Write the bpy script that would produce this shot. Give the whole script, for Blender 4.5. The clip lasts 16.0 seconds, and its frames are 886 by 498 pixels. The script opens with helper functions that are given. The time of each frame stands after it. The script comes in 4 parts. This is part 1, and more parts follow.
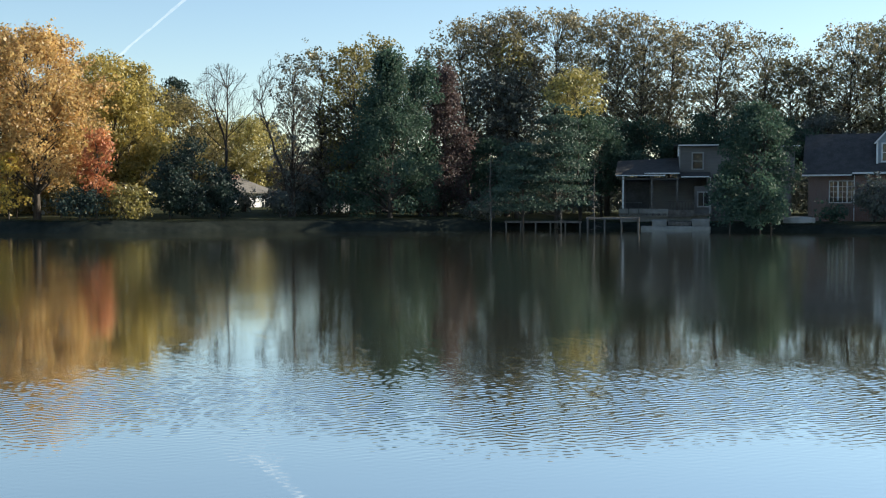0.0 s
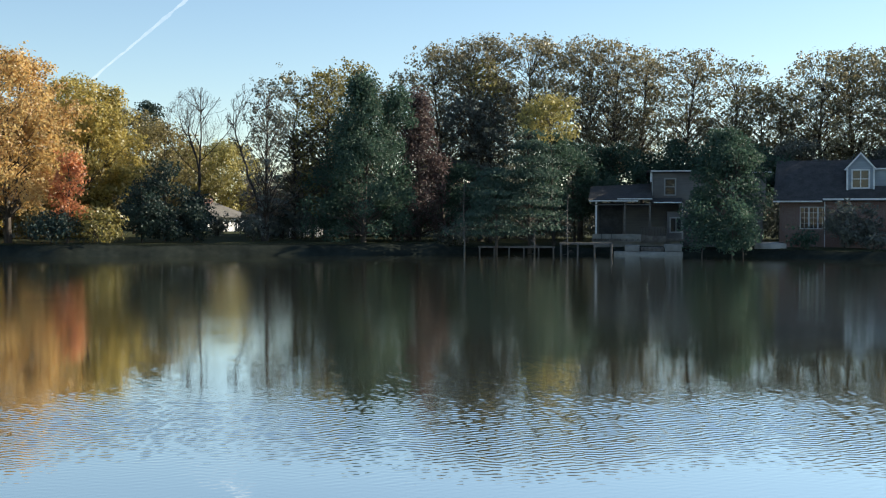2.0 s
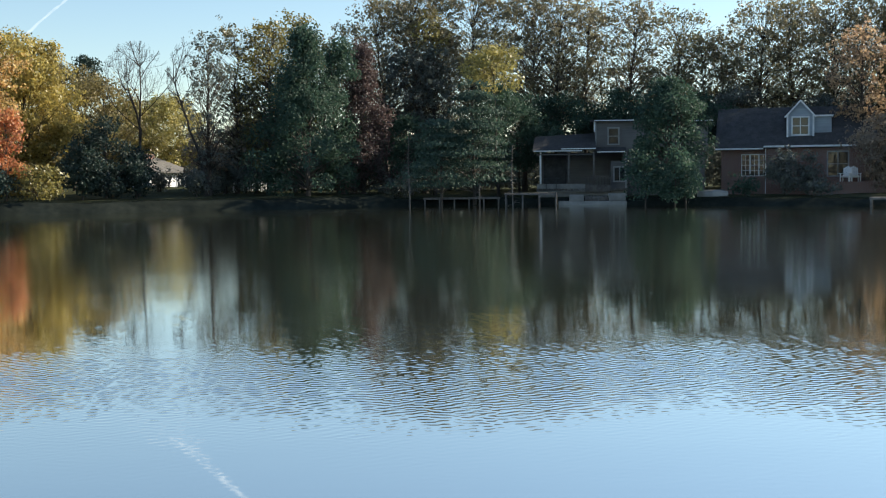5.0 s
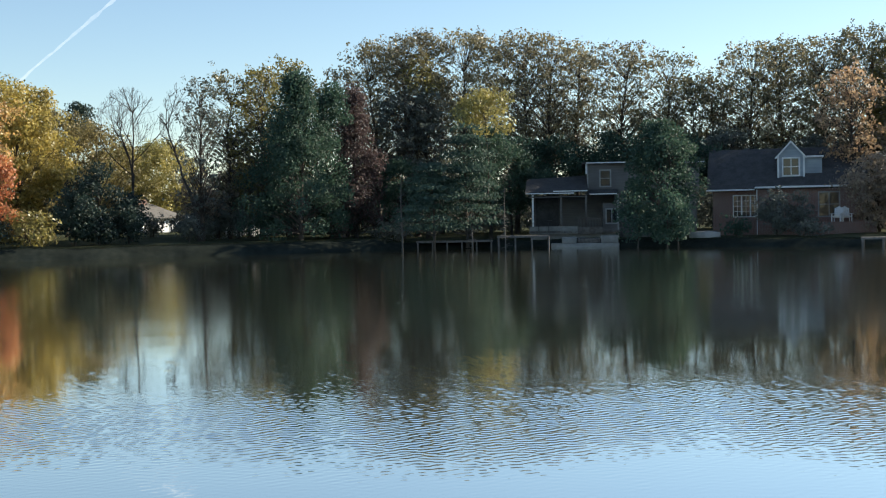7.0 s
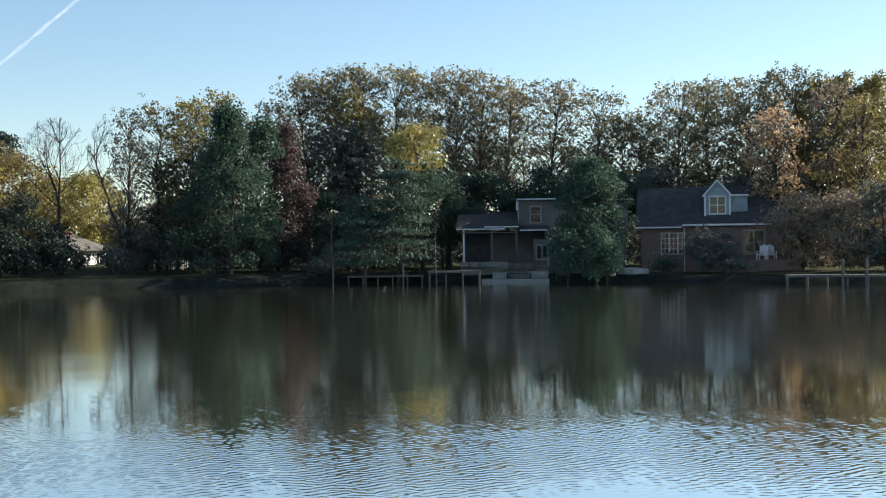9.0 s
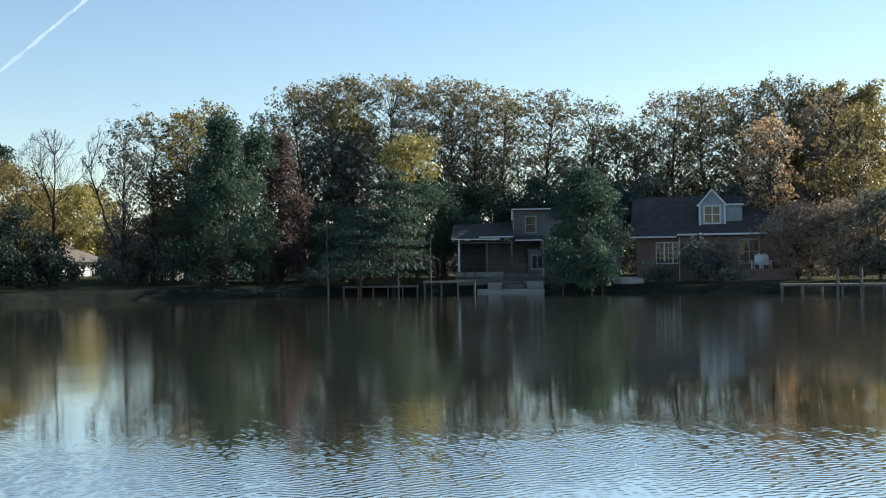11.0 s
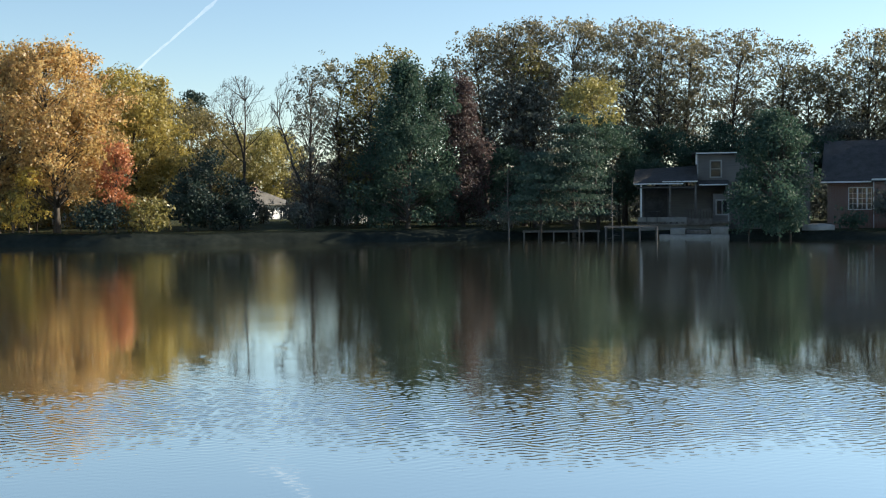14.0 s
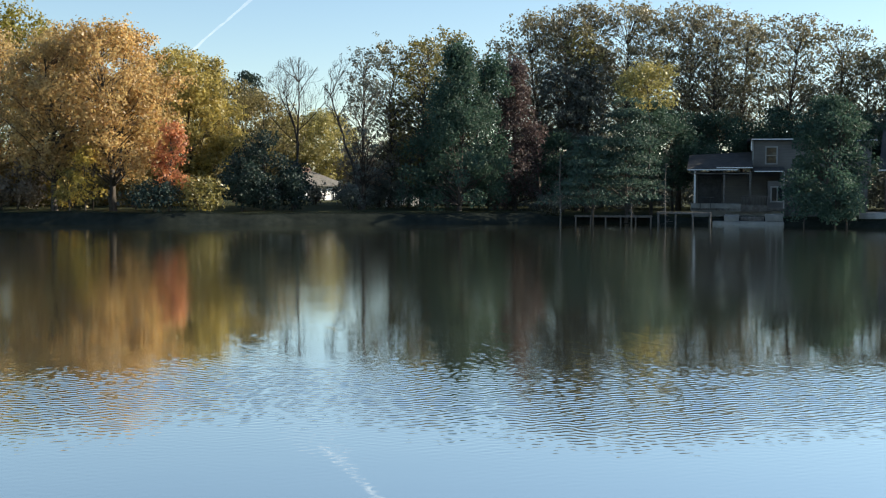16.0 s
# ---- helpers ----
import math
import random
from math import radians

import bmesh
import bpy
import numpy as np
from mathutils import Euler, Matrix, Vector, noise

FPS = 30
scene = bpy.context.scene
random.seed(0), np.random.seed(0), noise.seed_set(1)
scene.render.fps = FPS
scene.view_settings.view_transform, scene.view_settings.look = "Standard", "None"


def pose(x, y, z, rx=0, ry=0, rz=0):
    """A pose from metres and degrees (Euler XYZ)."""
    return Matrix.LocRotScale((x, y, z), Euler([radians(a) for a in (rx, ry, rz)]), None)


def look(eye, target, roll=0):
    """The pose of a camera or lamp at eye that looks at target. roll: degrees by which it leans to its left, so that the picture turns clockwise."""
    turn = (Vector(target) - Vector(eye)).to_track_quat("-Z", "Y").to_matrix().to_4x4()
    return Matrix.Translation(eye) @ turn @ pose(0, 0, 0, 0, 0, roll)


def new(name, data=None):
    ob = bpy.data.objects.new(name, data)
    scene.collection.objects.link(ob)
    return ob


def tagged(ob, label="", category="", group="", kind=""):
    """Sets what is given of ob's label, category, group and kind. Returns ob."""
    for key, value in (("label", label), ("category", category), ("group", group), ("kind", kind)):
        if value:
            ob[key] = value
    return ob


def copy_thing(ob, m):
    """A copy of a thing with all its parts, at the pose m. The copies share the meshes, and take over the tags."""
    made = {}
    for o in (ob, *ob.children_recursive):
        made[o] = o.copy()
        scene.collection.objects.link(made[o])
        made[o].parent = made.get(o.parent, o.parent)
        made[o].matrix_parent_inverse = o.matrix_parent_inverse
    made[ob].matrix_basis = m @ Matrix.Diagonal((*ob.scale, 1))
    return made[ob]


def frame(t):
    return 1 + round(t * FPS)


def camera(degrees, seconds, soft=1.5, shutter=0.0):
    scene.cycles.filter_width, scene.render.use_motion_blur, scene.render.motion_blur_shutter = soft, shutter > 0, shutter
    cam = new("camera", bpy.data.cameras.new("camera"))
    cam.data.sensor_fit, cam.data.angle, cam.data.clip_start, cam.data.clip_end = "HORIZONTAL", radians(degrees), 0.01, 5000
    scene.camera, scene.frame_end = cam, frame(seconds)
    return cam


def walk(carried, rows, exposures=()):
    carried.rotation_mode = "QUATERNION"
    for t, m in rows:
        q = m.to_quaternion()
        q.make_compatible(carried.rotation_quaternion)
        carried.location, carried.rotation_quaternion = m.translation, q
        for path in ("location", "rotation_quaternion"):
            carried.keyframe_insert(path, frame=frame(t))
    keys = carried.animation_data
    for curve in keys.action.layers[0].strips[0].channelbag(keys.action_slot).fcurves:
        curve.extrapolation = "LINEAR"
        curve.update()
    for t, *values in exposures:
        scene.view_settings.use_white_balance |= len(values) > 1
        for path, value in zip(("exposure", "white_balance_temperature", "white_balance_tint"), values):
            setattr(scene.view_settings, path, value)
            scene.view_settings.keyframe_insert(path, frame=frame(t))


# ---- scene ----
# ---- camera: a person standing on the near bank, turning ----
EYE = 1.9
cam = camera(40.0, 16.0, soft=1.15)
ROWS = (
    (0.0, -0.000, -2.300, -0.000), (0.5, -0.360, -2.013, -0.018), (1.0, -0.662, -1.646, -0.088),
    (1.5, -0.904, -1.341, -0.105), (2.0, -1.239, -1.133, -0.187), (2.5, -1.757, -1.094, -0.289),
    (3.0, -2.433, -1.300, -0.213), (3.5, -3.145, -1.781, -0.056), (4.0, -3.619, -2.451, 0.169),
    (4.2, -3.716, -2.723, 0.264), (5.2, -3.820, -3.430, 0.710), (6.3, -3.832, -2.562, 1.026),
    (6.5, -3.898, -2.223, 1.072), (7.0, -4.175, -1.369, 1.074), (7.5, -4.657, -0.663, 1.071),
    (8.0, -5.382, -0.254, 0.904), (8.5, -6.370, 0.021, 0.744), (9.0, -7.422, 0.230, 0.615),
    (9.2, -7.788, 0.308, 0.628), (10.2, -8.499, 0.760, 0.702), (11.3, -7.007, 0.630, 0.888),
    (11.5, -6.523, 0.486, 0.952), (12.0, -5.126, 0.002, 0.962), (12.5, -3.570, -0.599, 1.019),
    (13.0, -1.944, -1.156, 0.979), (13.5, -0.439, -1.551, 0.725), (14.0, 0.835, -1.813, 0.506),
    (14.5, 1.803, -2.036, 0.267), (15.0, 2.493, -2.233, 0.016), (15.5, 2.946, -2.416, -0.124),
    (16.0, 3.262, -2.609, -0.256),
)
walk(cam, [(t, pose(0, 0, EYE, 90 + pitch, roll, yaw)) for t, yaw, pitch, roll in ROWS],
     exposures=[(0.0, 0.92, 6300, 7), (16.0, 0.92, 6300, 7)])

# ---- world and sun ----
SUN_AZ, SUN_EL = 70.0, 26.0
world = bpy.data.worlds.new("world")
scene.world = world
world.use_nodes = True
wn = world.node_tree.nodes
sky = wn.new("ShaderNodeTexSky")
sky.sky_type = "NISHITA"
sky.sun_disc = False
sky.sun_elevation = radians(SUN_EL)
sky.sun_rotation = radians(SUN_AZ)
sky.air_density, sky.dust_density, sky.ozone_density = 1.0, 0.12, 1.4
wn["Background"].inputs["Strength"].default_value = 0.088
world.node_tree.links.new(sky.outputs[0], wn["Background"].inputs["Color"])

sun = new("sun", bpy.data.lights.new("sun", "SUN"))
sun.data.energy, sun.data.angle, sun.data.color = 5.0, radians(0.5), (1.0, 0.88, 0.71)
sun_dir = Vector((math.sin(radians(SUN_AZ)) * math.cos(radians(SUN_EL)),
                  math.cos(radians(SUN_AZ)) * math.cos(radians(SUN_EL)), math.sin(radians(SUN_EL))))
sun.matrix_world = look(sun_dir * 300, (0, 0, 0))


# ---- materials ----
class Mat:
    """A node material with short calls to add nodes and links."""

    def __init__(self, name):
        self.m = bpy.data.materials.new(name)
        self.m.use_nodes = True
        self.n, self.l = self.m.node_tree.nodes, self.m.node_tree.links
        self.p = self.n["Principled BSDF"]
        self.out = self.n["Material Output"]

    def add(self, kind, **values):
        node = self.n.new("ShaderNode" + kind)
        for k, v in values.items():
            if k in node.inputs:
                node.inputs[k].default_value = v
        return node

    def link(self, a, b):
        self.l.new(a, b)

    def noise(self, scale, detail=4.0, stretch=(1, 1, 1), rough=0.55, turn=0.0):
        co = self.add("TexCoord")
        mp = self.add("Mapping")
        mp.vector_type = "TEXTURE"
        mp.inputs["Scale"].default_value = [1 / v for v in stretch]
        mp.inputs["Rotation"].default_value = (0, 0, turn)
        nz = self.add("TexNoise")
        nz.inputs["Scale"].default_value, nz.inputs["Detail"].default_value = scale, detail
        nz.inputs["Roughness"].default_value = rough
        self.link(co.outputs["Object"], mp.inputs["Vector"])
        self.link(mp.outputs[0], nz.inputs["Vector"])
        return nz.outputs["Fac"]

    def ramp(self, fac, stops):
        r = self.add("ValToRGB")
        els = r.color_ramp.elements
        while len(els) < len(stops):
            els.new(0.5)
        for e, (at, c) in zip(els, stops):
            e.position, e.color = at, (*c, 1)
        self.link(fac, r.inputs["Fac"])
        return r.outputs["Color"]

    def mix(self, fac, a, b, mode="MIX"):
        x = self.n.new("ShaderNodeMix")
        x.data_type, x.blend_type = "RGBA", mode
        for s, v in ((0, fac), (6, a), (7, b)):
            if isinstance(v, (int, float)):
                x.inputs[s].default_value = v
            elif isinstance(v, tuple):
                x.inputs[s].default_value = (*v, 1)
            else:
                self.link(v, x.inputs[s])
        return x.outputs[2]

    def math(self, op, a, b=0.0, clamp=False):
        x = self.n.new("ShaderNodeMath")
        x.operation, x.use_clamp = op, clamp
        for s, v in ((0, a), (1, b)):
            if isinstance(v, (int, float)):
                x.inputs[s].default_value = v
            else:
                self.link(v, x.inputs[s])
        return x.outputs[0]

    def bump(self, height, distance, strength=1.0, under=None):
        b = self.add("Bump", Strength=strength, Distance=distance)
        self.link(height, b.inputs["Height"])
        if under is not None:
            self.link(under, b.inputs["Normal"])
        return b.outputs["Normal"]


def surface(name, stops, scale=6.0, rough=0.7, fine=40.0, relief=0.01, stretch=(1, 1, 1), spec=0.4, stain=0.35):
    """A worn surface: colour by a coarse noise, stains by a larger one, relief by a fine one."""
    m = Mat(name)
    base = m.ramp(m.noise(scale, 6, stretch), stops)
    dirt = m.ramp(m.noise(scale * 0.17, 3), ((0.35, (1 - stain,) * 3), (0.65, (1, 1, 1))))
    m.link(m.mix(1.0, base, dirt, "MULTIPLY"), m.p.inputs["Base Color"])
    m.p.inputs["Roughness"].default_value = rough
    m.p.inputs["Specular IOR Level"].default_value = spec
    m.link(m.bump(m.noise(fine, 5, stretch), relief), m.p.inputs["Normal"])
    return m.m


def leaf_material(name, dark, mid, bright, through_light=0.42, gloss=0.5, rough=0.5, veil=0.0, spread=0.5):
    """Leaves: three tones, varied leaf by leaf and in patches over the crown; light passes through. The sheen weight
    imitates a pale haze over the leaves.
    """
    m = Mat(name)
    geo = m.add("NewGeometry")
    patch = m.noise(0.45, 3)
    fac = m.math("ADD", m.math("MULTIPLY", geo.outputs["Random Per Island"], spread), m.math("MULTIPLY", patch, 0.85))
    col = m.ramp(m.math("SUBTRACT", fac, 0.43 - spread / 2, True), ((0.15, dark), (0.5, mid), (0.85, bright)))
    obj = m.add("ObjectInfo")
    tone = m.math("ADD", m.math("MULTIPLY", obj.outputs["Random"], 0.3), 0.85)
    hsv = m.add("HueSaturation")
    m.link(tone, hsv.inputs["Value"])
    m.link(col, hsv.inputs["Color"])
    m.link(hsv.outputs[0], m.p.inputs["Base Color"])
    m.p.inputs["Roughness"].default_value = rough
    m.p.inputs["Specular IOR Level"].default_value = gloss
    m.p.inputs["Sheen Weight"].default_value = veil
    m.p.inputs["Sheen Roughness"].default_value = 0.6
    tl = m.add("BsdfTranslucent")
    m.link(hsv.outputs[0], tl.inputs["Color"])
    ms = m.add("MixShader", Fac=through_light)
    m.link(m.p.outputs[0], ms.inputs[1])
    m.link(tl.outputs[0], ms.inputs[2])
    m.link(ms.outputs[0], m.out.inputs["Surface"])
    return m.m


ORANGE = leaf_material("leaf_orange", (0.32, 0.18, 0.065), (0.55, 0.345, 0.125), (0.69, 0.5, 0.2), 0.55, 0.5, 0.45, 0.08, 0.6)
BROWN_ORANGE = leaf_material("leaf_brown_orange", (0.28, 0.19, 0.085), (0.48, 0.33, 0.13), (0.62, 0.46, 0.19), 0.55, 0.5, 0.45, 0.1, 0.6)
RED = leaf_material("leaf_red", (0.36, 0.12, 0.055), (0.6, 0.25, 0.11), (0.7, 0.38, 0.16), 0.55, 0.5, 0.45, 0.05)
YELLOW = leaf_material("leaf_yellow", (0.34, 0.25, 0.05), (0.6, 0.44, 0.09), (0.72, 0.56, 0.14), 0.55, 0.5, 0.45, 0.05)
GOLD = leaf_material("leaf_gold", (0.16, 0.155, 0.055), (0.33, 0.285, 0.09), (0.48, 0.41, 0.135), 0.46, 0.5, 0.45, 0.05)
YELLOW_GREEN = leaf_material("leaf_yellow_green", (0.2, 0.18, 0.055), (0.42, 0.335, 0.095), (0.6, 0.48, 0.14), 0.5, 0.5, 0.45, 0.05)
GOLD_GREEN = leaf_material("leaf_gold_green", (0.13, 0.12, 0.025), (0.28, 0.24, 0.04), (0.4, 0.33, 0.06))
OLIVE_BROWN = leaf_material("leaf_olive_brown", (0.115, 0.105, 0.045), (0.225, 0.185, 0.075), (0.35, 0.28, 0.11), 0.46, 0.5, 0.45, 0.05)
OLIVE = leaf_material("leaf_olive", (0.1, 0.103, 0.062), (0.168, 0.16, 0.09), (0.25, 0.22, 0.115), 0.46, 0.5, 0.4, 0.12)
OLIVE_GOLD = leaf_material("leaf_olive_gold", (0.11, 0.11, 0.04), (0.23, 0.195, 0.055), (0.35, 0.29, 0.08), 0.44, 0.5, 0.42, 0.08)
DARK_OLIVE = leaf_material("leaf_dark_olive", (0.098, 0.112, 0.094), (0.14, 0.155, 0.122), (0.188, 0.19, 0.138), 0.45, 0.5, 0.5, 0.22, 0.3)
DEEP_GREEN = leaf_material("leaf_deep_green", (0.055, 0.098, 0.066), (0.075, 0.13, 0.085), (0.095, 0.15, 0.095), 0.4, 0.3, 0.65, 0.06, 0.2)
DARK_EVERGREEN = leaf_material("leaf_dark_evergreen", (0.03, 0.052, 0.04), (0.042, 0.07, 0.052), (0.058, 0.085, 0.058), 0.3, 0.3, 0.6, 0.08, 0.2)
CYPRESS = leaf_material("leaf_cypress", (0.06, 0.1, 0.074), (0.084, 0.132, 0.096), (0.11, 0.16, 0.108), 0.42, 0.3, 0.65, 0.06, 0.2)
MAROON = leaf_material("leaf_maroon", (0.105, 0.072, 0.066), (0.14, 0.09, 0.08), (0.165, 0.12, 0.092), 0.42, 0.35, 0.6, 0.2, 0.2)
SILVER = leaf_material("leaf_silver_green", (0.14, 0.13, 0.08), (0.235, 0.21, 0.125), (0.36, 0.305, 0.165), 0.5, 0.5, 0.36, 0.12)
PINK_BROWN = leaf_material("leaf_copper", (0.26, 0.175, 0.11), (0.46, 0.31, 0.18), (0.6, 0.44, 0.25), 0.52, 0.5, 0.4, 0.12)
BROWN = leaf_material("leaf_brown", (0.2, 0.16, 0.12), (0.31, 0.25, 0.18), (0.42, 0.33, 0.22), 0.48, 0.5, 0.5, 0.2, 0.35)
# Blades coloured far darker than the lawn, to carry the bank's shade.
SHADED_REED = leaf_material("shaded_reed_grass", (0.022, 0.028, 0.02), (0.032, 0.038, 0.026), (0.048, 0.054, 0.036), 0.2, 0.1, 0.8)

BARK = surface("bark", ((0.3, (0.05, 0.04, 0.032)), (0.7, (0.13, 0.11, 0.09))), 9, 0.9, 30, 0.02, (1, 1, 0.25))
GREY_BARK = surface("grey_bark", ((0.3, (0.05, 0.044, 0.038)), (0.7, (0.1, 0.088, 0.076))), 9, 0.9, 30, 0.015, (1, 1, 0.25), spec=0.2)
PALE_BARK = surface("pale_bark", ((0.3, (0.09, 0.08, 0.07)), (0.7, (0.2, 0.18, 0.155))), 9, 0.85, 30, 0.015, (1, 1, 0.25))
GROUND = surface("grass_ground", ((0.3, (0.04, 0.046, 0.025)), (0.55, (0.068, 0.074, 0.038)), (0.75, (0.1, 0.09, 0.055))), 0.9, 1.0, 12, 0.05, spec=0.05)
# Bank face colour darkened to stand for the shade lying on it.
SHADED_BANK = surface("shaded_bank", ((0.3, (0.02, 0.025, 0.022)), (0.7, (0.036, 0.041, 0.034))), 2.5, 1.0, 14, 0.02, spec=0.0)
WOOD = surface("weathered_wood", ((0.3, (0.09, 0.08, 0.07)), (0.7, (0.2, 0.18, 0.16))), 5, 0.8, 30, 0.008, (1, 0.15, 1))
WHITE = surface("white_paint", ((0.3, (0.68, 0.69, 0.69)), (0.7, (0.8, 0.8, 0.79))), 4, 0.5, 50, 0.002, stain=0.15)
SIDING = surface("grey_siding", ((0.3, (0.13, 0.125, 0.12)), (0.7, (0.185, 0.175, 0.165))), 3, 0.7, 30, 0.004, (0.2, 0.2, 6))
BLUE_SIDING = surface("blue_grey_siding", ((0.3, (0.3, 0.34, 0.38)), (0.7, (0.38, 0.43, 0.47))), 3, 0.6, 30, 0.004, (0.2, 0.2, 6))
TAN = surface("tan_boards", ((0.3, (0.4, 0.31, 0.2)), (0.7, (0.52, 0.42, 0.28))), 4, 0.7, 40, 0.004, (0.3, 0.3, 5))
SHINGLE = surface("roof_shingles", ((0.3, (0.045, 0.042, 0.042)), (0.7, (0.09, 0.085, 0.082))), 14, 0.9, 40, 0.01)
GREY_TRIM = surface("grey_trim", ((0.3, (0.3, 0.3, 0.29)), (0.7, (0.4, 0.4, 0.39))), 4, 0.6, 50, 0.002, stain=0.3)
PALE_ROOF = surface("pale_roof_shingles", ((0.3, (0.14, 0.13, 0.12)), (0.7, (0.21, 0.2, 0.185))), 10, 0.9, 40, 0.01)
CONCRETE = surface("concrete", ((0.3, (0.26, 0.25, 0.23)), (0.7, (0.38, 0.37, 0.34))), 2.5, 0.85, 25, 0.008)
DARK_METAL = surface("dark_fabric", ((0.3, (0.06, 0.06, 0.062)), (0.7, (0.1, 0.1, 0.102))), 6, 0.8, 30, 0.003)


def brick_material():
    m = Mat("red_brick")
    co = m.add("TexCoord")
    br = m.add("TexBrick", Scale=1.0)
    br.inputs["Color1"].default_value = (0.13, 0.05, 0.036, 1)
    br.inputs["Color2"].default_value = (0.18, 0.07, 0.05, 1)
    br.inputs["Mortar"].default_value = (0.3, 0.27, 0.24, 1)
    br.inputs["Brick Width"].default_value, br.inputs["Row Height"].default_value = 0.2, 0.067
    br.inputs["Mortar Size"].default_value = 0.01
    mp = m.add("Mapping")
    mp.inputs["Rotation"].default_value = (radians(-90), 0, 0)
    m.link(co.outputs["Object"], mp.inputs["Vector"])
    m.link(mp.outputs[0], br.inputs["Vector"])
    m.link(br.outputs["Color"], m.p.inputs["Base Color"])
    m.p.inputs["Roughness"].default_value = 0.85
    return m.m


def glass_material():
    m = Mat("window_glass")
    m.p.inputs["Base Color"].default_value = (0.02, 0.024, 0.028, 1)
    m.p.inputs["Roughness"].default_value = 0.06
    m.p.inputs["IOR"].default_value = 1.5
    m.link(m.bump(m.noise(1.2, 2), 0.01), m.p.inputs["Normal"])
    return m.m


def water_material():
    """Dark pond water: gentle swell all over, and ripples too small to build farther out."""
    m = Mat("pond_water")
    m.p.inputs["Base Color"].default_value = (0.11, 0.118, 0.09, 1)
    m.p.inputs["Roughness"].default_value = 0.6
    m.p.inputs["Specular IOR Level"].default_value = 0.0
    co = m.add("TexCoord")
    xyz = m.add("SeparateXYZ")
    m.link(co.outputs["Object"], xyz.inputs[0])
    out = m.add("MapRange")
    for k, v in (("From Min", 13.0), ("From Max", 24.0)):
        out.inputs[k].default_value = v
    m.link(xyz.outputs["Y"], out.inputs["Value"])
    swell = m.noise(0.8, 2, (0.5, 1.1, 1), 0.4, radians(6))
    n1 = m.bump(swell, 0.0018)
    far = m.add("MapRange")
    for k, v in (("From Min", 20.0), ("From Max", 36.0)):
        far.inputs[k].default_value = v
    m.link(xyz.outputs["Y"], far.inputs["Value"])
    n3 = m.bump(m.math("MULTIPLY", m.noise(2.6, 2, (0.7, 1.2, 1), 0.4, radians(-8)), far.outputs[0]), 0.0016, under=n1)
    gloss = m.add("BsdfGlossy", Roughness=0.06)
    gloss.distribution = "BECKMANN"
    m.link(m.math("ADD", 0.03, m.math("MULTIPLY", out.outputs[0], 0.088)), gloss.inputs["Roughness"])
    gloss.inputs["Color"].default_value = (0.98, 0.975, 0.93, 1)
    m.link(n3, gloss.inputs["Normal"])
    fr = m.add("Fresnel", IOR=1.333)
    m.link(n3, fr.inputs["Normal"])
    ms = m.add("MixShader")
    m.link(m.math("POWER", fr.outputs[0], 0.13), ms.inputs[0])
    m.link(m.p.outputs[0], ms.inputs[1])
    m.link(gloss.outputs[0], ms.inputs[2])
    m.link(ms.outputs[0], m.out.inputs["Surface"])
    return m.m


BRICK, GLASS, WATER = brick_material(), glass_material(), water_material()


# ---- mesh helpers ----
def at(az, dist, z=0.0):
    """A place by its bearing from the standing point (degrees, right of ahead) and distance."""
    return Vector((dist * math.sin(radians(az)), dist * math.cos(radians(az)), z))


def thing(name, place, az, label, category, group="", kind=""):
    """An Empty at a thing's base, its front turned to the lake."""
    ob = new(name)
    ob.matrix_basis = pose(*place, 0, 0, -az)
    return tagged(ob, label, category, group, kind)


def part(name, bm, material, parent=None, label=""):
    me = bpy.data.meshes.new(name)
    bm.to_mesh(me)
    bm.free()
    me.materials.append(material)
    ob = new(name, me)
    ob.parent = parent
    return tagged(ob, label)


def box(bm, x0, x1, y0, y1, z0, z1, bevel=0.0):
    made = bmesh.ops.create_cube(bm, size=1.0)["verts"]
    for v in made:
        v.co = Vector(((x0 + x1) / 2 + v.co.x * (x1 - x0), (y0 + y1) / 2 + v.co.y * (y1 - y0), (z0 + z1) / 2 + v.co.z * (z1 - z0)))
    if bevel:
        edges = {e for v in made for e in v.link_edges}
        bmesh.ops.bevel(bm, geom=list(edges), offset=bevel, segments=1, affect="EDGES")
    return bm


def boxes(*dims, bevel=0.0):
    bm = bmesh.new()
    for d in dims:
        box(bm, *d, bevel=bevel)
    return bm


def prism(points, y0, y1):
    """A solid from an outline in x and z, between two depths."""
    bm = bmesh.new()
    a = [bm.verts.new((x, y0, z)) for x, z in points]
    b = [bm.verts.new((x, y1, z)) for x, z in points]
    bm.faces.new(a)
    bm.faces.new(b[::-1])
    for i in range(len(points)):
        j = (i + 1) % len(points)
        bm.faces.new((a[j], a[i], b[i], b[j]))
    bmesh.ops.recalc_face_normals(bm, faces=bm.faces)
    return bm


def slab(corners, thick):
    """A sheet of the given thickness under four corners."""
    bm = bmesh.new()
    top = [bm.verts.new(c) for c in corners]
    low = [bm.verts.new((c[0], c[1], c[2] - thick)) for c in corners]
    bm.faces.new(top)
    bm.faces.new(low[::-1])
    for i in range(len(corners)):
        j = (i + 1) % len(corners)
        bm.faces.new((top[j], top[i], low[i], low[j]))
    bmesh.ops.recalc_face_normals(bm, faces=bm.faces)
    return bm


